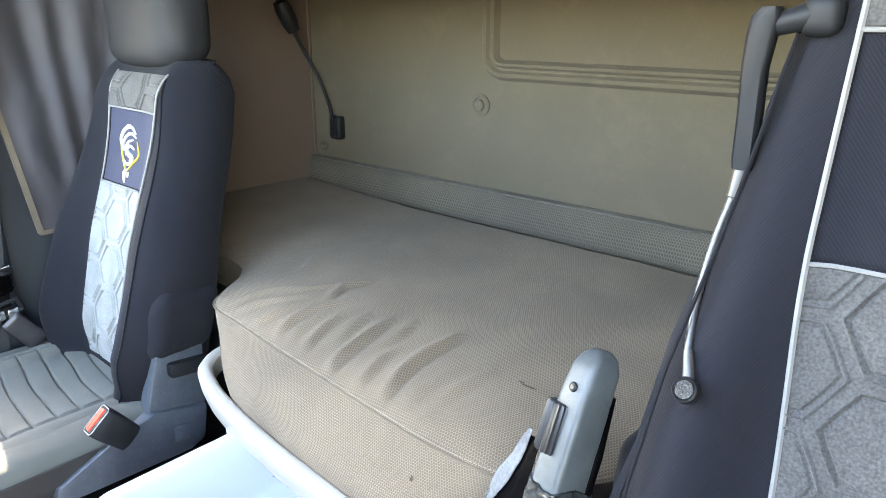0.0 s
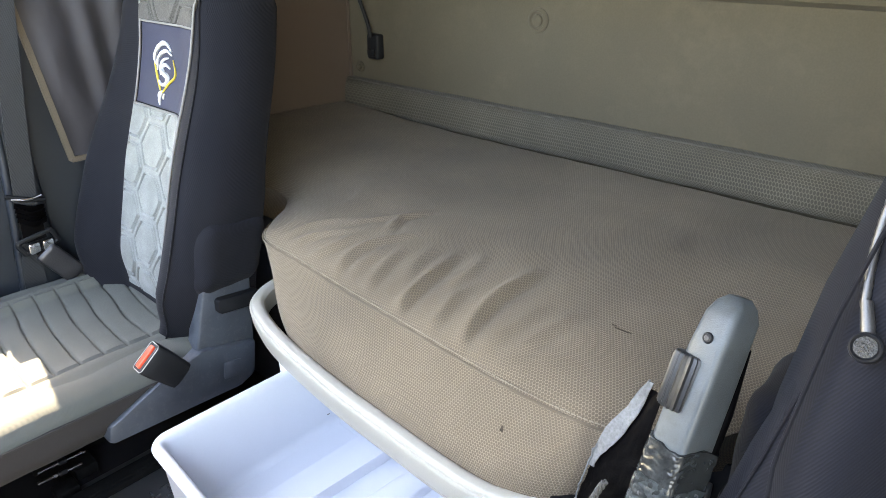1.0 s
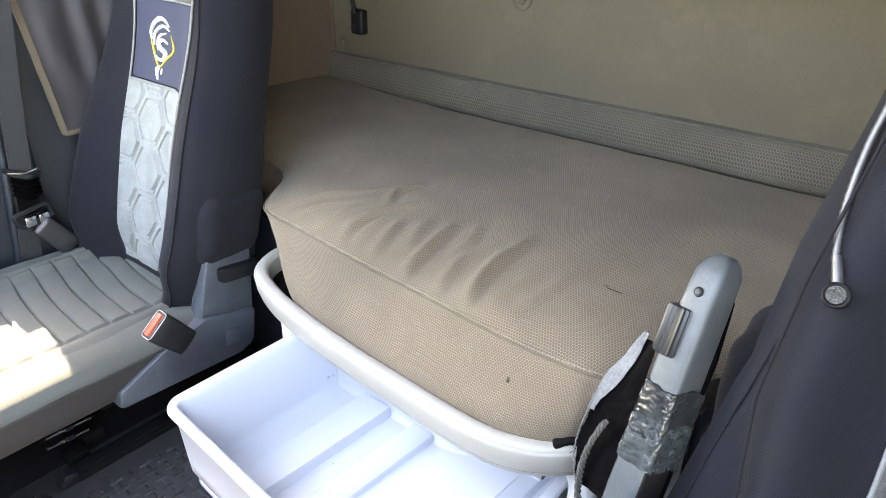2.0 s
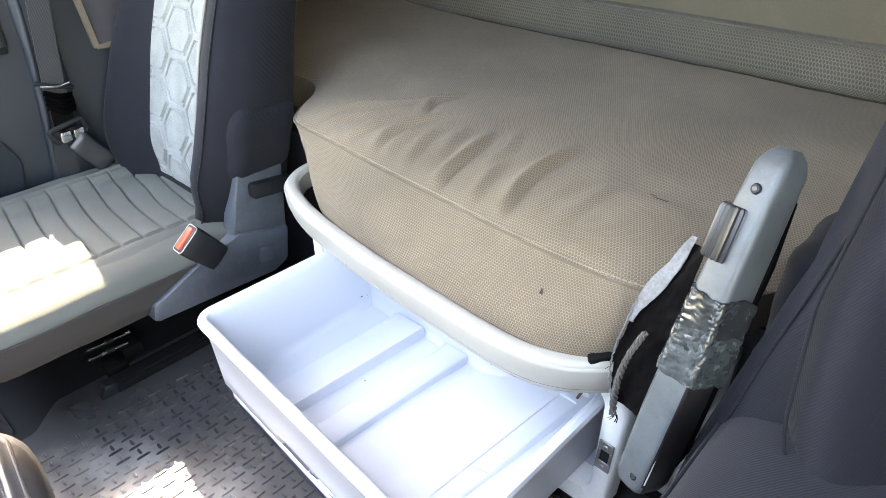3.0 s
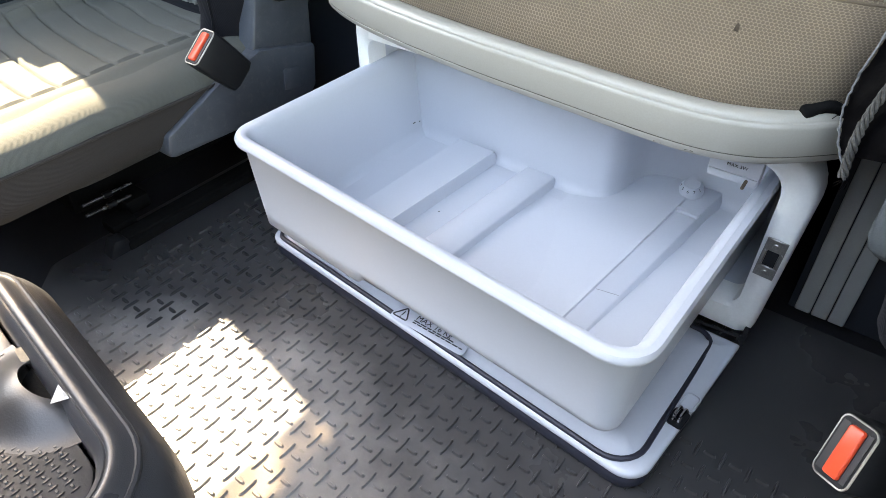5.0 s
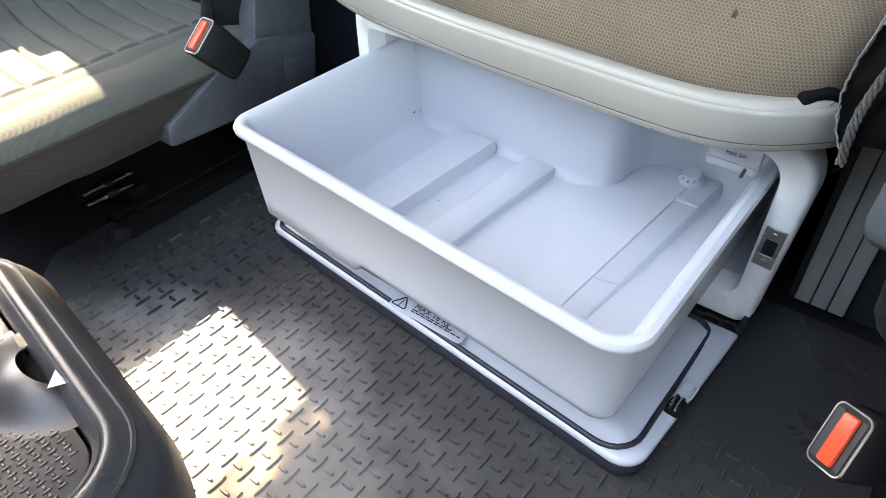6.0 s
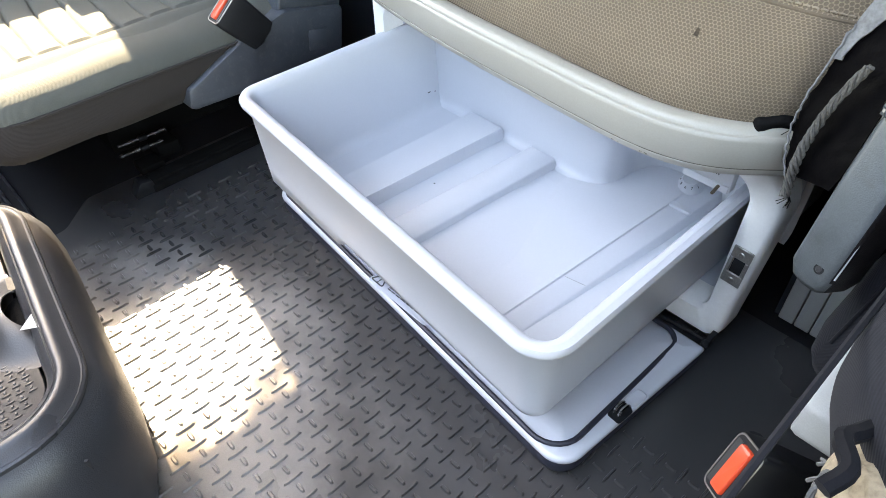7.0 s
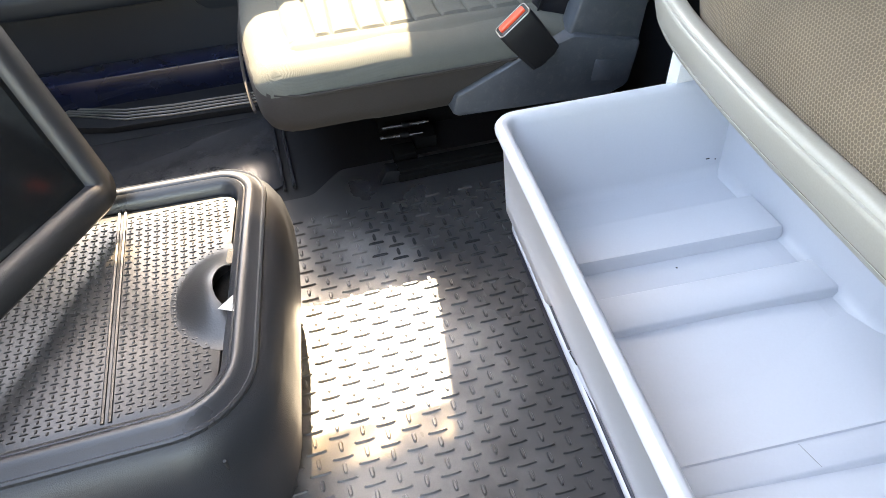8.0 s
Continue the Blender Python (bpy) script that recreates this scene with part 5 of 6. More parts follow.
# ---- armrest of the driver seat, folded up ----
def armrest():
    t = thing("armrest", (0.455, -0.07, 0.322), "folded-up grey plastic armrest bound with crumpled tape, cover torn", "armrest")
    low, top = Vector((0.447, -0.150, 0.322)), Vector((0.467, 0.004, 0.707))
    m = axes_pose(low, top - low, (1, 0, 0)) @ Matrix.Rotation(radians(-17), 4, "Z")  # own z runs up the armrest
    L = (top - low).length
    def put(bm):
        bmesh.ops.transform(bm, matrix=m, verts=bm.verts)
        return bm
    rows = []
    for z, w, d, r in ((-0.002, 0.010, 0.014, 0.006), (0.004, 0.017, 0.022, 0.008), (0.016, 0.021, 0.027, 0.008), (0.10, 0.0225, 0.029, 0.008), (0.19, 0.0222, 0.0285, 0.008), (0.24, 0.0220, 0.028, 0.008), (L - 0.060, 0.0205, 0.026, 0.008), (L - 0.022, 0.0190, 0.024, 0.008), (L - 0.008, 0.0150, 0.019, 0.008), (L, 0.0085, 0.011, 0.005)):
        back = 0.004 * smoothstep(L - 0.06, L, z)
        rows.append([Vector((x, y + back, z)) for x, y in rounded([(-w, -d), (w, -d), (w, d), (-w, d)], r, 0, 4)])
    bm = loft(rows)
    bm.normal_update()
    for f in bm.faces:
        f.material_index = 1 if f.normal.x > 0.75 and f.calc_center_median().z < 0.2 else 0
    body = part("body", put(bm), [M_ARM, M_VINYL], t, "scuffed grey plastic body", smooth=50)
    part("inner_pad", put(loft([[Vector((x, y, z)) for x, y in rounded([(-w, 0.020), (w + 0.004, 0.020), (w + 0.004, 0.036), (-w, 0.036)], 0.006)] for z, w in ((0.03, 0.012), (0.06, 0.019), (L - 0.12, 0.019), (L - 0.05, 0.012))])), M_RAG, t, "dark padded inner face")
    # Pale line painted as the highlight where the two faces meet.
    part("edge_highlight", put(tube([(0.0202, -0.0228, z) for z in (0.02, 0.07, 0.12, 0.16)], 0.0009, 6)), M_GREYTRIM, body, "pale line painted as the edge highlight")
    # ribbed adjusting knob in its recess
    kz, n = L - 0.128, 32
    prof = [(0.0, 0.90), (0.003, 1.0), (0.054, 1.0), (0.058, 0.93), (0.0595, 0.80)]
    loops = []
    for h, f in prof:
        ring = []
        for k in range(n):
            rr = 0.0160 * f * (1 + (0.075 if k % 2 else -0.075))
            a = 2 * math.pi * k / n
            ring.append(Vector((-0.012 + rr * math.cos(a), -0.0230 + rr * 0.85 * math.sin(a), kz + h)))
        loops.append(ring)
    part("knob", put(loft(loops)), M_KNOB, t, "ribbed dark grey adjusting knob", smooth=22)
    for x, z in ((0.000, L - 0.046), (0.006, 0.022)):
        hole = part("screw_hole", put(cyl((x, -0.0245, z), (x, -0.0272, z), 0.0060, 0.0052, 16, 0.0006)), M_BLACK, body)
        part("screw", put(cyl((x, -0.0270, z), (x, -0.0278, z), 0.0030, None, 10, 0.0004)), M_DARKMETAL, hole)
    # tape wound round, crumpled
    def tape(z0, z1, lift, seed):
        lp = rounded([(-0.0230, -0.0300), (0.0230, -0.0300), (0.0240, 0.0370), (-0.0225, 0.0370)], 0.008, -lift, 5)
        def fn(u, v):
            k = u * len(lp)
            a, b = lp[int(k) % len(lp)], lp[(int(k) + 1) % len(lp)]
            f = k - int(k)
            x, y = a[0] + (b[0] - a[0]) * f, a[1] + (b[1] - a[1]) * f
            z = z0 + (z1 - z0) * v + 0.007 * noise.noise(Vector((x * 60, y * 60, seed)))
            q = Vector((x * 60 + z * 30, y * 60 - z * 20, z * 38 - x * 30 + seed))
            bend = noise.noise(q * 0.45)
            g = 0.0013 * (abs(noise.noise(q + Vector((bend * 2, 0, bend * 2)))) - 0.22) + 0.0011 * (abs(noise.noise(q * 2.9 + Vector((0, bend * 2, 0)))) - 0.22) + 0.0012 * bend
            if v in (0.0, 1.0):
                g = -lift - 0.001
            return m @ Vector((x * (1 + g / 0.024), y * (1 + g / 0.032), z))
        return sheet(fn, 150, 70)
    part("tape", tape(0.150, 0.212, 0.0022, 3.0), M_TAPE, t, "crumpled clear tape", smooth=60)
    part("tape", tape(0.186, 0.252, 0.0014, 9.0), M_TAPE_PALE, t, "crumpled dirty tape", smooth=60)
    # torn cover: stiff flap with pale lining and frayed cord
    left = smooth_path([(0.412, -0.042, 0.606), (0.396, -0.054, 0.570), (0.376, -0.068, 0.523), (0.366, -0.074, 0.475), (0.360, -0.080, 0.430), (0.366, -0.090, 0.395), (0.382, -0.100, 0.366)], 8)
    right = smooth_path([(0.430, -0.052, 0.608), (0.429, -0.066, 0.570), (0.428, -0.080, 0.530), (0.426, -0.095, 0.490), (0.424, -0.110, 0.450), (0.422, -0.122, 0.415), (0.414, -0.126, 0.385)], 8)
    def along(path, f):
        k = min(max(f, 0.0), 1.0) * (len(path) - 1)
        i = min(int(k), len(path) - 2)
        return path[i].lerp(path[i + 1], k - i)
    def flap(v0, v1, rag, lift, seed, u0=0.0):
        def fn(w, v):
            f = v0 + (v1 - v0) * v
            side = u0 + 0.30 * smoothstep(0.55, 1.0, v) if u0 else 0.0
            u = side + (1 - side) * w
            a, b = along(left, f), along(right, f)
            edge = rag * (noise.noise(Vector((f * 9, seed, 0))) + 0.5 * noise.noise(Vector((f * 31, seed, 2))))
            p = b.lerp(a, u * (1 + edge))
            wob = 0.005 * noise.noise(Vector((u * 2, f * 6, seed))) * (0.3 + u) + 0.0012 * noise.noise(Vector((u * 8, f * 22, seed)))
            return p + Vector((-0.5, -0.8, 0.1)) * (lift + wob)
        return sheet(fn, 22, 70, 0.0014)
    part("torn_cover", flap(0.04, 0.93, 0.06, 0.0, 4.0), M_RAG, t, "torn stiff black cover", smooth=60)
    part("lining", flap(0.0, 0.47, 0.05, 0.004, 4.0, 0.56), M_LINING, t, "pale grey torn lining", smooth=60)
    edge = [along(left, 0.36 + 0.64 * k / 40) + Vector((-0.001 + 0.003 * noise.noise(Vector((k * 0.7, 1, 0))), -0.004, 0.002 * noise.noise(Vector((k * 0.9, 2, 0))))) for k in range(41)]
    part("torn_edge", tube(edge, 0.0016, 6, radii=[0.0010 + 0.0010 * abs(noise.noise(Vector((k * 1.3, 5, 0)))) for k in range(41)]), M_LINING, t, "pale torn edge")
    for k in range(4):
        ph = k * 1.57
        pts = []
        for i in range(36):
            f = i / 35
            c = Vector((0.402, -0.100, 0.500)).lerp(Vector((0.383, -0.104, 0.362)), f) + Vector((-0.010 * math.sin(f * 3.1), -0.004, 0))
            r = 0.0024 * (1 + 0.4 * f + 0.5 * noise.noise(Vector((f * 6, k, 0))))
            pts.append(c + Vector((r * math.cos(f * 26 + ph), r * math.sin(f * 26 + ph), 0)))
        part("cord_strand", tube(pts, 0.0018, 6), M_CORD, t, "frayed dark cord")
    for k in range(12):
        a = Vector((0.383, -0.104, 0.364)) if k < 8 else along(left, 0.5 + 0.1 * (k - 8))
        d = Vector((random.uniform(-0.007, 0.006), random.uniform(-0.006, 0.004), -random.uniform(0.008, 0.020)))
        part("frayed_end", tube([a, a + d * 0.5 + Vector((0.003, 0, 0)), a + d], 0.0005, 4), M_RAG, t)
    return t


armrest()


# ---- reading lamps on goosenecks ----
def gooseneck(pts, r):
    path = smooth_path(pts, 14)
    radii = []
    for i in range(len(path)):
        radii.append(r * (1.0 if i % 2 else 0.86))
    return tube(path, r, 10, radii=radii)


def lamp_driver():
    t = thing("reading_lamp", (0.585, 0.05, 0.73), "gooseneck reading lamp with chromed coil neck and black head", "reading lamp", "reading lamps")
    arm = loft([[p + Vector((dx * w, dy * 0.010, 0)) for dx, dy in ((-1, -0.6), (-0.7, -1), (0.7, -1), (1, -0.6), (1, 0.6), (0.7, 1), (-0.7, 1), (-1, 0.6))] for p, w in zip([Vector(q) for q in ((0.5775, 0.050, 0.925), (0.5775, 0.050, 0.935), (0.5765, 0.050, 0.985), (0.5750, 0.050, 1.020), (0.5770, 0.050, 1.050), (0.5790, 0.050, 1.066), (0.5820, 0.050, 1.074))], (0.0090, 0.0105, 0.0105, 0.0110, 0.0125, 0.0125, 0.0080))])
    part("arm", arm, M_BLACK, t, "black plastic arm", smooth=50)
    part("pivot", join(cyl((0.585, 0.052, 1.058), (0.618, 0.060, 1.068), 0.0105, 0.0130, 14, 0.002), rbox(0.606, 0.640, 0.046, 0.09, 1.048, 1.085, 0.012, 8)), M_BLACK, t, "black pivot bracket")
    part("collar", cyl((0.577, 0.050, 0.926), (0.573, 0.045, 0.896), 0.0078, 0.0060, 14, 0.001), M_NECK, t)
    part("neck", gooseneck([(0.573, 0.045, 0.898), (0.567, 0.026, 0.850), (0.567, 0.000, 0.796), (0.575, -0.030, 0.752)], 0.0042), M_NECK, t, "chromed coil neck")
    part("ferrule", cyl((0.5755, -0.029, 0.757), (0.585, -0.046, 0.736), 0.0050, 0.0058, 12), M_NECK, t)
    hm = axes_pose((0.588, -0.056, 0.729), (-0.10, -0.72, 0.45), (1, 0, 0)) @ Matrix.Scale(0.80, 4)
    prof = [(-0.016, 0.004), (-0.014, 0.011), (-0.006, 0.0155), (0.004, 0.0165), (0.009, 0.0155), (0.0105, 0.0135), (0.008, 0.0112)]
    loops = [[hm @ Vector((r * math.cos(a), r * math.sin(a), h)) for a in (2 * math.pi * k / 24 for k in range(24))] for h, r in prof]
    head = part("head", loft(loops), M_BLACK, t, "round black lamp head")
    lens = bmesh.new()
    dimple = [(0.0085, 0.0111)] + [(0.0088 + 0.0022 * math.cos(i / 6 * math.pi / 2), 0.0111 * i / 6 if i else 0.0006) for i in range(6, -1, -1)]
    loops = [[hm @ Vector(((r * math.cos(a)), (r * math.sin(a)), h + (0.0007 if (k + i) % 2 else 0))) for k, a in enumerate(2 * math.pi * k / 24 for k in range(24))] for i, (h, r) in enumerate(dimple)]
    part("lens", loft(loops), M_LENS, head, "faceted bright lens", smooth=10)


def lamp_bunk():
    t = thing("reading_lamp", (-0.93, 0.82, 0.73), "black gooseneck reading lamp on the rear wall above the bunk", "reading lamp", "reading lamps")
    part("mount", box(-0.955, -0.905, 0.800, 0.831, 0.690, 0.765, 0.008, 3), M_BLACK, t)
    part("mount_switch", box(-0.945, -0.915, 0.793, 0.802, 0.700, 0.720, 0.003), M_BLACK, t)
    part("neck", gooseneck([(-0.93, 0.797, 0.755), (-0.935, 0.790, 0.80), (-0.965, 0.775, 0.89), (-0.99, 0.735, 0.985), (-0.995, 0.715, 1.03)], 0.0065), M_BLACK, t, "black coil neck")
    part("head", loft([[Vector((-0.995, 0.715, 1.03)) + Matrix.Rotation(radians(28), 3, "X") @ Vector((r * math.cos(a), r * math.sin(a), h)) for a in (2 * math.pi * k / 20 for k in range(20))] for h, r in ((-0.008, 0.008), (0.0, 0.020), (0.03, 0.026), (0.07, 0.027), (0.095, 0.022), (0.10, 0.01))]), M_BLACK, t, "black tapered lamp head")


lamp_driver()
lamp_bunk()


# ---- passenger side: curtain, belt, door details ----
def curtain():
    t = thing("curtain", (-1.02, 0.05, 0.55), "dark grey-brown creased side curtain with a brown bound hem", "curtain")
    def fn(u, v):
        z = 0.552 + 0.95 * v
        y = -0.078 - 0.125 * v + (0.30 + 0.06 * v) * u
        fold = 0.007 * math.sin(u * 5 + v * 6) + 0.007 * math.sin(u * 21 - v * 3.5 + 2 * noise.noise(Vector((u * 2, v * 2, 9)))) * smoothstep(0.05, 0.4, v + u * 0.4) - 0.018 * abs(noise.noise(Vector((u * 2.2 + v * 1.5, v * 4.5 - u, 3))))
        x = -1.030 + fold * smoothstep(0.0, 0.15, u) + 0.010 * noise.noise(Vector((u * 2, v * 5, 1))) - 0.005 * abs(noise.noise(Vector((u * 6 - v * 4, v * 11, 6))))
        return Vector((x, y, z))
    part("cloth", sheet(fn, 120, 60, 0.002), M_CURTAIN, t)
    part("front_hem", loft([[fn(0.0, v) + Vector((dx, dy, 0)) for dx, dy in ((0.005, -0.005), (0.005, 0.008), (-0.005, 0.008), (-0.005, -0.005))] for v in [k / 40 for k in range(41)]]), M_HEM, t, "brown bound edge")
    part("bottom_hem", loft([[fn(u, 0.0) + Vector((dx, 0, dz)) for dx, dz in ((0.005, -0.004), (0.005, 0.008), (-0.005, 0.008), (-0.005, -0.004))] for u in [k / 60 for k in range(61)]]), M_HEM, t, "brown bound edge")


curtain()


def ribbon(pts, width_dir, w, mat, name, parent, label="", th=0.0015):
    """A flat strap along points, w wide along width_dir."""
    path = smooth_path(pts, 8)
    wd = Vector(width_dir).normalized() * w / 2
    loops = []
    for i, p in enumerate(path):
        d = (path[min(i + 1, len(path) - 1)] - path[max(i - 1, 0)]).normalized()
        nn = d.cross(wd).normalized() * th
        loops.append([p - wd - nn, p + wd - nn, p + wd + nn, p - wd + nn])
    return part(name, box_uv(loft(loops)), mat, parent, label)


def seat_belt():
    t = thing("seat_belt", (-1.0, -0.2, 0.38), "dark grey belt webbing with chromed tongue, hanging beside the seat", "seat belt")
    ribbon([(-1.012, -0.110, 1.15), (-1.006, -0.150, 0.88), (-1.002, -0.180, 0.68), (-1.000, -0.200, 0.52), (-1.000, -0.206, 0.47)], (0.12, 1, 0.15), 0.046, M_WEB, "webbing", t)
    part("stop_bar", tube(smooth_path([(-1.000, -0.240, 0.513), (-0.992, -0.205, 0.500), (-0.996, -0.165, 0.488)], 4), 0.0055, 8), M_BLACK, t)
    part("stop_bar", tube(smooth_path([(-0.994, -0.232, 0.505), (-0.986, -0.200, 0.500), (-0.990, -0.172, 0.502)], 4), 0.003, 8), M_CHROME, t, "bright wire bar")
    for k in range(4):
        ribbon([(-1.000, -0.228, 0.488 - k * 0.011), (-0.990 + 0.004 * (k % 2), -0.20, 0.476 - k * 0.012), (-0.996, -0.172, 0.472 - k * 0.010)], (0.5, 0.1, 0.8), 0.016, M_RAG, "bunched_webbing", t)
    ribbon([(-0.998, -0.203, 0.455), (-0.994, -0.206, 0.42), (-0.992, -0.206, 0.40)], (0.12, 1, 0.1), 0.046, M_RAG, "fold", t)
    part("tongue_frame", tube([(-0.992, y, z) for y, z in rounded([(-0.247, 0.402), (-0.233, 0.372), (-0.160, 0.386), (-0.170, 0.418)], 0.006)], 0.006, 8, True), M_BLACK, t, "black tongue frame")
    for y in (-0.214, -0.184):
        part("tongue", prism(rounded([(y - 0.013, 0.370), (y + 0.012, 0.374), (y + 0.012, 0.398), (y - 0.012, 0.396)], 0.005), "x", -0.990, -0.983, 0.002), M_CHROME, t, "chromed belt tongue")
    rm = axes_pose((-0.985, -0.169, 0.332), (-0.05, -0.42, 0.60), (0.05, 0.80, 0.56))
    part("receiver", rbox(-0.026, 0.026, -0.009, 0.009, -0.050, 0.050, 0.007, 6), M_DARKMETAL, t, "dark grey belt receiver").data.transform(Matrix.Translation(-ORIGIN[t.name]) @ rm @ Matrix.Translation(ORIGIN[t.name]))
    ribbon([(-1.010, -0.205, 0.40), (-1.02, -0.22, 0.32), (-1.03, -0.225, 0.20)], (0.12, 1, 0), 0.046, M_WEB, "lower_webbing", t)
    part("wire_loop", tube(smooth_path([(-0.975, -0.118, 0.345), (-0.972, -0.112, 0.30), (-0.965, -0.085, 0.298)], 5), 0.0028, 6), M_STEEL, t)


seat_belt()


def door_trim():
    door = bpy.data.objects["door_1"]
    part("door_pillar", rbox(-1.075, -1.045, -0.222, -0.15, 0.02, 1.30, 0.012, 8), M_DOOR, door)
    part("door_pocket", prism(rounded([(-0.72, 0.16), (-0.34, 0.16), (-0.30, 0.33), (-0.36, 0.46), (-0.70, 0.46)], 0.05), "x", -1.075, -1.052, 0.008), M_DOOR, door)
    part("grab_edge", tube(smooth_path([(-1.055, -0.205, 0.76), (-1.05, -0.210, 0.62), (-1.045, -0.225, 0.45), (-1.05, -0.245, 0.25)], 6), 0.009, 10), M_DOOR, door)
    part("armrest_ledge", rbox(-1.08, -1.01, -1.10, -0.36, 0.205, 0.26, 0.02, 10), M_DOOR, door)
    part("painted_sill", box(-1.07, -1.000, -1.25, -0.30, 0.0, 0.075, 0.01), M_PAINT, door, "glossy dark blue painted door sill")


door_trim()


def sill():
    t = thing("door_sill", (-0.96, -0.7, 0.0), "black door sill with bright ribbed treads", "door sill")
    part("step", prism([(-1.012, -1.25), (-0.905, -0.93), (-0.875, -0.30), (-1.012, -0.30)], "z", -0.003, 0.010, 0.002), M_FLOOR, t)
    for k in range(4):
        d = k * 0.013
        part("tread_strip", tube([(-1.03 - d * 0.4, -1.12, 0.012), (-0.925 - d, -0.90, 0.012), (-0.912 - d, -0.80, 0.012), (-0.895 - d, -0.35, 0.012)], 0.0022, 6), M_STEEL, t, "bright aluminium rib")


sill()


def foot_mat():
    t = thing("foot_mat", (-0.78, -0.85, 0.0), "black rubber passenger footwell mat with moulded edge", "floor mat")
    part("sheet", prism(rounded([(-0.862, -1.26), (-0.60, -1.26), (-0.60, -0.605), (-0.862, -0.605)], 0.02), "z", -0.003, 0.002, 0.001), M_SHINY, t)
    for y in (-0.606, -0.588):
        part("edge_bead", tube([(-0.862, y, 0.003), (-0.72, y, 0.003), (-0.59, y, 0.003)], 0.0035, 6), M_SHINY, t)


foot_mat()

# ---- ribbed grey trim strip on the bunk base ----
def ribbed_strip():
    t = thing("trim_strip", (0.43, 0.12, 0.0), "vertical grey plastic trim strip with grooves", "trim strip")
    for k in range(3):
        x = 0.385 + k * 0.023
        part("slat", box(x, x + 0.0215, 0.112, 0.130, 0.012, 0.36, 0.002), M_GREYTRIM, t)


ribbed_strip()


# ---- centre console with open lid ----
NOTCH = (-0.132, -0.674)


def console():
    t = thing("centre_console", (-0.13, -0.9, 0.0), "dark grey centre console tray with rubber mat and finger notch", "console")
    oc = [(-0.365, -1.28), (0.054, -1.28), (0.052, -0.664), (-0.348, -0.612)]
    rr = [0.02, 0.02, 0.085, 0.060]
    def lo(ins, z):
        return [Vector((x, y, z)) for x, y in rounded(oc, rr, ins, 8)]
    part("body", loft([lo(0.004, 0.0), lo(-0.012, 0.06), lo(-0.021, 0.13), lo(-0.022, 0.17), lo(-0.018, 0.203), lo(-0.010, 0.222), lo(-0.002, 0.233), lo(0.004, 0.236)], True, False), M_CONSOLE, t, "dark grained plastic body", smooth=50)
    part("rim", loft([lo(0.003, 0.230), lo(0.000, 0.2355), lo(0.0005, 0.2390), lo(0.003, 0.2405), lo(0.005, 0.2392), lo(0.0065, 0.2400), lo(0.0125, 0.2455), lo(0.0165, 0.2485), lo(0.0205, 0.2490), lo(0.0245, 0.2478), lo(0.0255, 0.2455), lo(0.0270, 0.2462), lo(0.0330, 0.2420), lo(0.0370, 0.2340), lo(0.0385, 0.212)], False, False), M_CONRIM, t, "dark smooth rim with a fine bead", smooth=50)
    ic = rounded(oc, rr, 0.0405, 8)
    part("tray", prism(ic, "z", 0.208, 0.2285, 0.002), M_CONMAT, t, "dark rubber tray mat")
    # tread of the mat: long and short bars in turn, as on the floor
    verts, faces = [], []
    base = ORIGIN[t.name]
    px, py = 0.00525, 0.0105
    def inside(x, y):
        rear = -0.664 + (x - 0.052) * (-0.052 / 0.400) - 0.047
        dx, dy = 0.052 - 0.047 - x, rear - y
        if dx < 0 or dy < 0 or x < -0.300:
            return False
        return not (dx < 0.045 and dy < 0.045 and (0.045 - dx) ** 2 + (0.045 - dy) ** 2 > 0.045 ** 2)
    for i in range(64):
        for j in range(56):
            x, y = -0.325 + i * px, -1.22 + j * py
            if not inside(x, y) or abs(y + 0.800) < 0.008 or ((x - NOTCH[0]) / 0.068) ** 2 + ((y - NOTCH[1]) / 0.052) ** 2 < 1:
                continue
            hx, hy = (0.0010, 0.0045) if (i + j) % 2 == 0 else (0.0024, 0.0014)
            b = len(verts)
            for s, z in ((1, 0.2283), (0.62, 0.2297)):
                for ex, ey in ((-1, -0.75), (-1, 0.75), (-0.5, 1), (0.5, 1), (1, 0.75), (1, -0.75), (0.5, -1), (-0.5, -1)):
                    verts.append((x + ex * hx * s - base.x, y + ey * hy * s - base.y, z - base.z))
            for k in range(8):
                faces.append((b + k, b + (k + 1) % 8, b + 8 + (k + 1) % 8, b + 8 + k))
            faces.append(tuple(b + 8 + k for k in range(8)))
    me = bpy.data.meshes.new("mat_tread")
    me.from_pydata(verts, [], faces)
    me.materials.append(M_CONMAT)
    ob = new("mat_tread", me)
    ob.parent = t
    tagged(ob, "fine raised bars of the tray mat", "", "", "stuff")
    for y in (-0.7965, -0.8035):
        part("seam_bead", tube([(-0.325, y, 0.2290), (0.006, y, 0.2290)], 0.002, 6), M_CONRIM, t)
    # finger notch at the rear edge
    cx, cy = NOTCH
    def hood(u, v):
        a, r = math.pi * u, 0.034 + 0.042 * v
        x, y = r * 1.08 * math.cos(a), -r * 0.95 * math.sin(a)
        rise = 0.0185 * (1 - smoothstep(0.0, 1.0, v)) * (0.25 + 0.75 * math.sin(a) ** 0.7)
        return Vector((cx + 0.004 + x, cy + 0.004 + y + 0.010 * (1 - v) * math.sin(a), 0.2287 + rise))
    part("notch_hood", sheet(hood, 36, 14, 0.0014), M_CONMAT, t, "smooth hood of the mat raised over the finger notch", smooth=70)
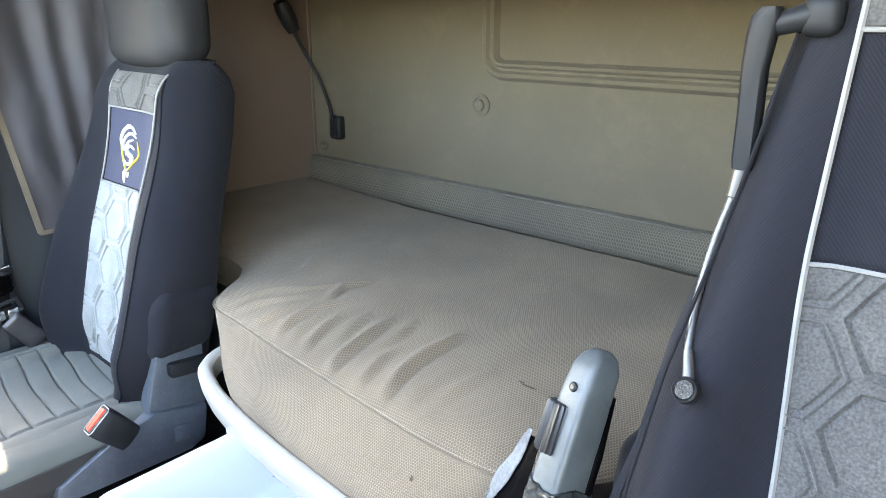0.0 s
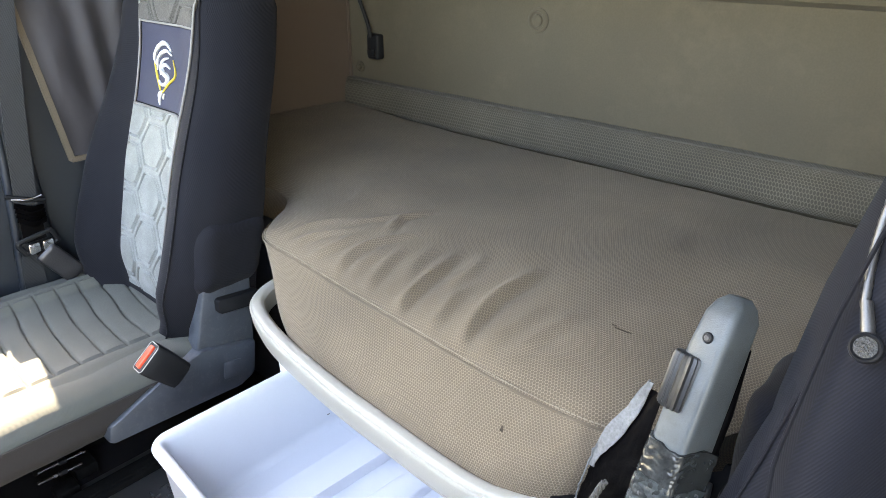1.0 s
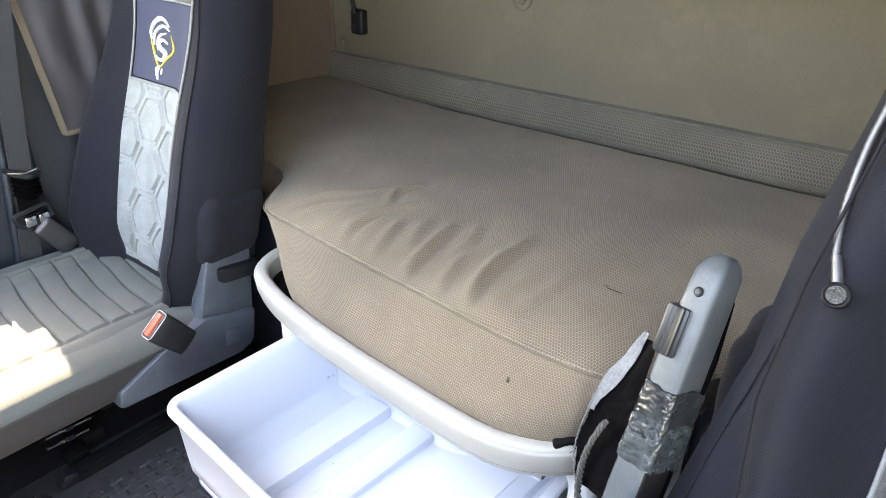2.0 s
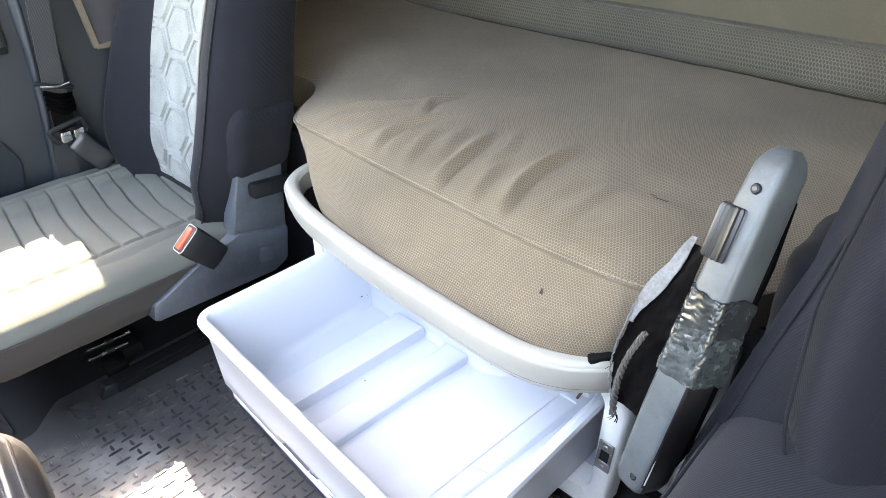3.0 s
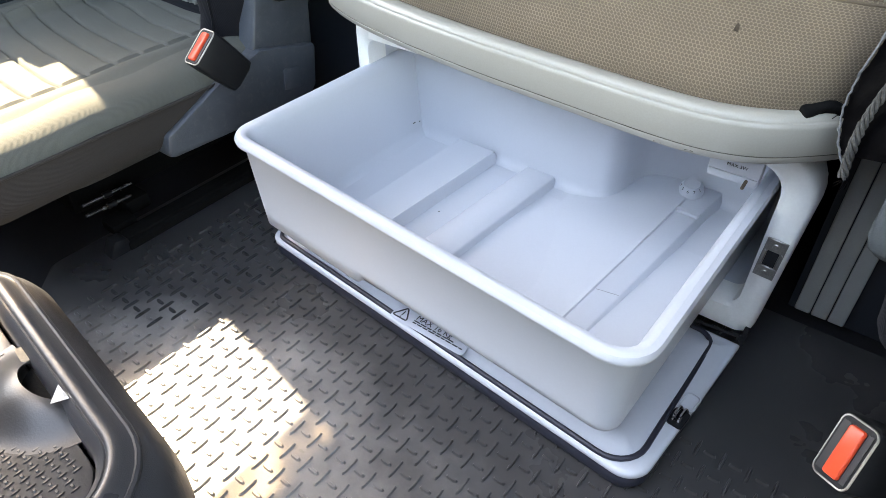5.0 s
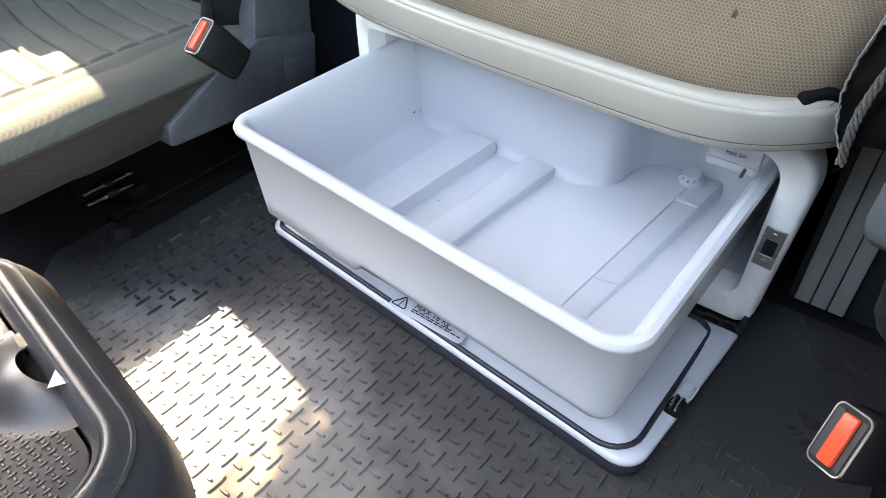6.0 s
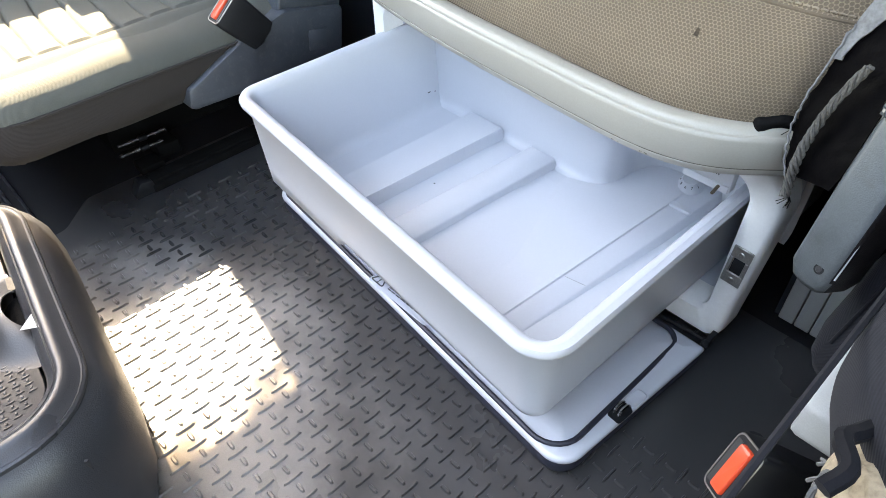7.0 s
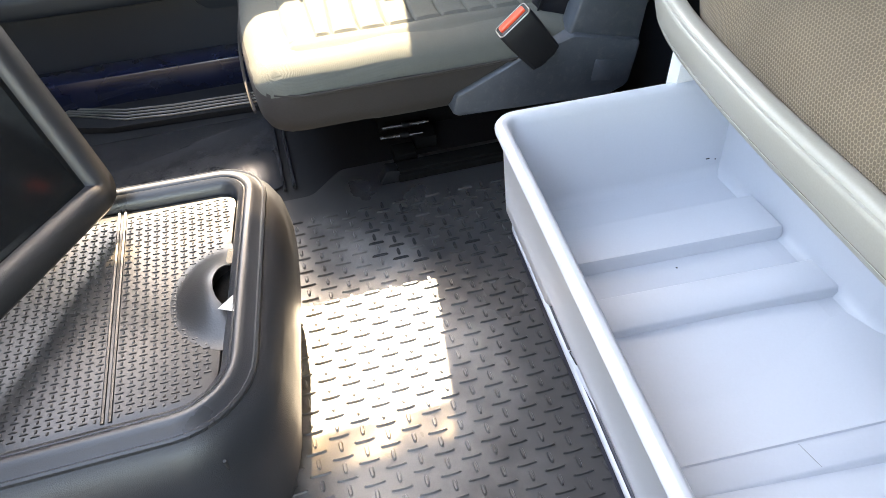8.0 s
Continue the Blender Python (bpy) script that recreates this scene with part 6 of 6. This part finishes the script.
    # Black patch laid on the mat, painted shade of the notch's opening.
    part("notch_shade", prism([(cx + 0.004 + 0.040 * math.cos(a), cy + 0.018 - 0.042 * math.sin(a)) for a in [math.pi * k / 12 for k in range(13)]], "z", 0.2288, 0.2296), M_GAP_BLACK, t)
    tm = Matrix.Translation((cx + 0.038, cy + 0.004, 0.2450)) @ Matrix.Rotation(radians(-12), 4, "X") @ Matrix.Rotation(radians(-12), 4, "Z") @ Matrix.Scale(0.75, 4)
    tag = part("paper_tag", loft([[tm @ Vector((x, y, z)) for x, y in ((-0.020, -0.004), (0.012, -0.022), (0.016, 0.012), (-0.018, 0.013))] for z in (-0.0003, 0.0003)]), M_PAPER, t, "small white tag tucked in the notch")
    part("tag_print", box(-0.010, 0.009, 0.0020, 0.0062, 0.0004, 0.0007, 0, 1, tm), M_INK, tag)
    part("tag_print", box(0.000, 0.009, -0.006, -0.002, 0.0004, 0.0007, 0, 1, tm), M_GREYTRIM, tag)
    part("worn_flap", loft([[Vector((cx - 0.045 + x, cy + 0.010 + y, 0.2375 + z)) for x, y in ((-0.014, -0.010), (0.010, -0.014), (0.014, 0.006), (-0.008, 0.010))] for z in (-0.0004, 0.0004)]), M_FOAM, t, "bent tan lining scrap")
    part("side_seam", tube([(0.0635, -0.70, 0.205), (0.058, -0.70, 0.10), (0.040, -0.70, 0.01)], 0.002, 5), M_INK, t)
    return t


console()


def console_lid():
    t = thing("console_lid", (-0.31, -0.80, 0.25), "open dark console lid with rounded corners and tinted panel", "lid")
    p0 = Vector((-0.315, -0.795, 0.252))
    e1 = Vector((0.80, -0.36, 0.12)).normalized()
    e2 = Vector((-0.05, -0.35, 0.90))
    e2 = (e2 - e1 * e2.dot(e1)).normalized()
    m = Matrix.Translation(p0) @ Matrix((e1, e2, e1.cross(e2))).transposed().to_4x4()
    oc = [(0, 0), (0.42, 0), (0.42, 0.40), (0, 0.40)]
    def lo(ins, z):
        return [m @ Vector((x, y, -z)) for x, y in rounded(oc, 0.035, ins, 7)]
    part("lid_rim", loft([lo(0.004, -0.016), lo(0.0, -0.008), lo(0.0, 0.006), lo(0.005, 0.014), lo(0.024, 0.017), lo(0.034, 0.014), lo(0.038, 0.004), lo(0.038, -0.012)], False, False), M_CONSOLE, t, smooth=50)
    part("lid_panel", loft([lo(0.036, -0.012), lo(0.036, 0.002), lo(0.046, 0.003)]), M_DARKPANEL, t, "dark tinted panel")
    part("lid_back", loft([lo(0.004, -0.018), lo(0.004, -0.014)]), M_CONSOLE, t)


console_lid()
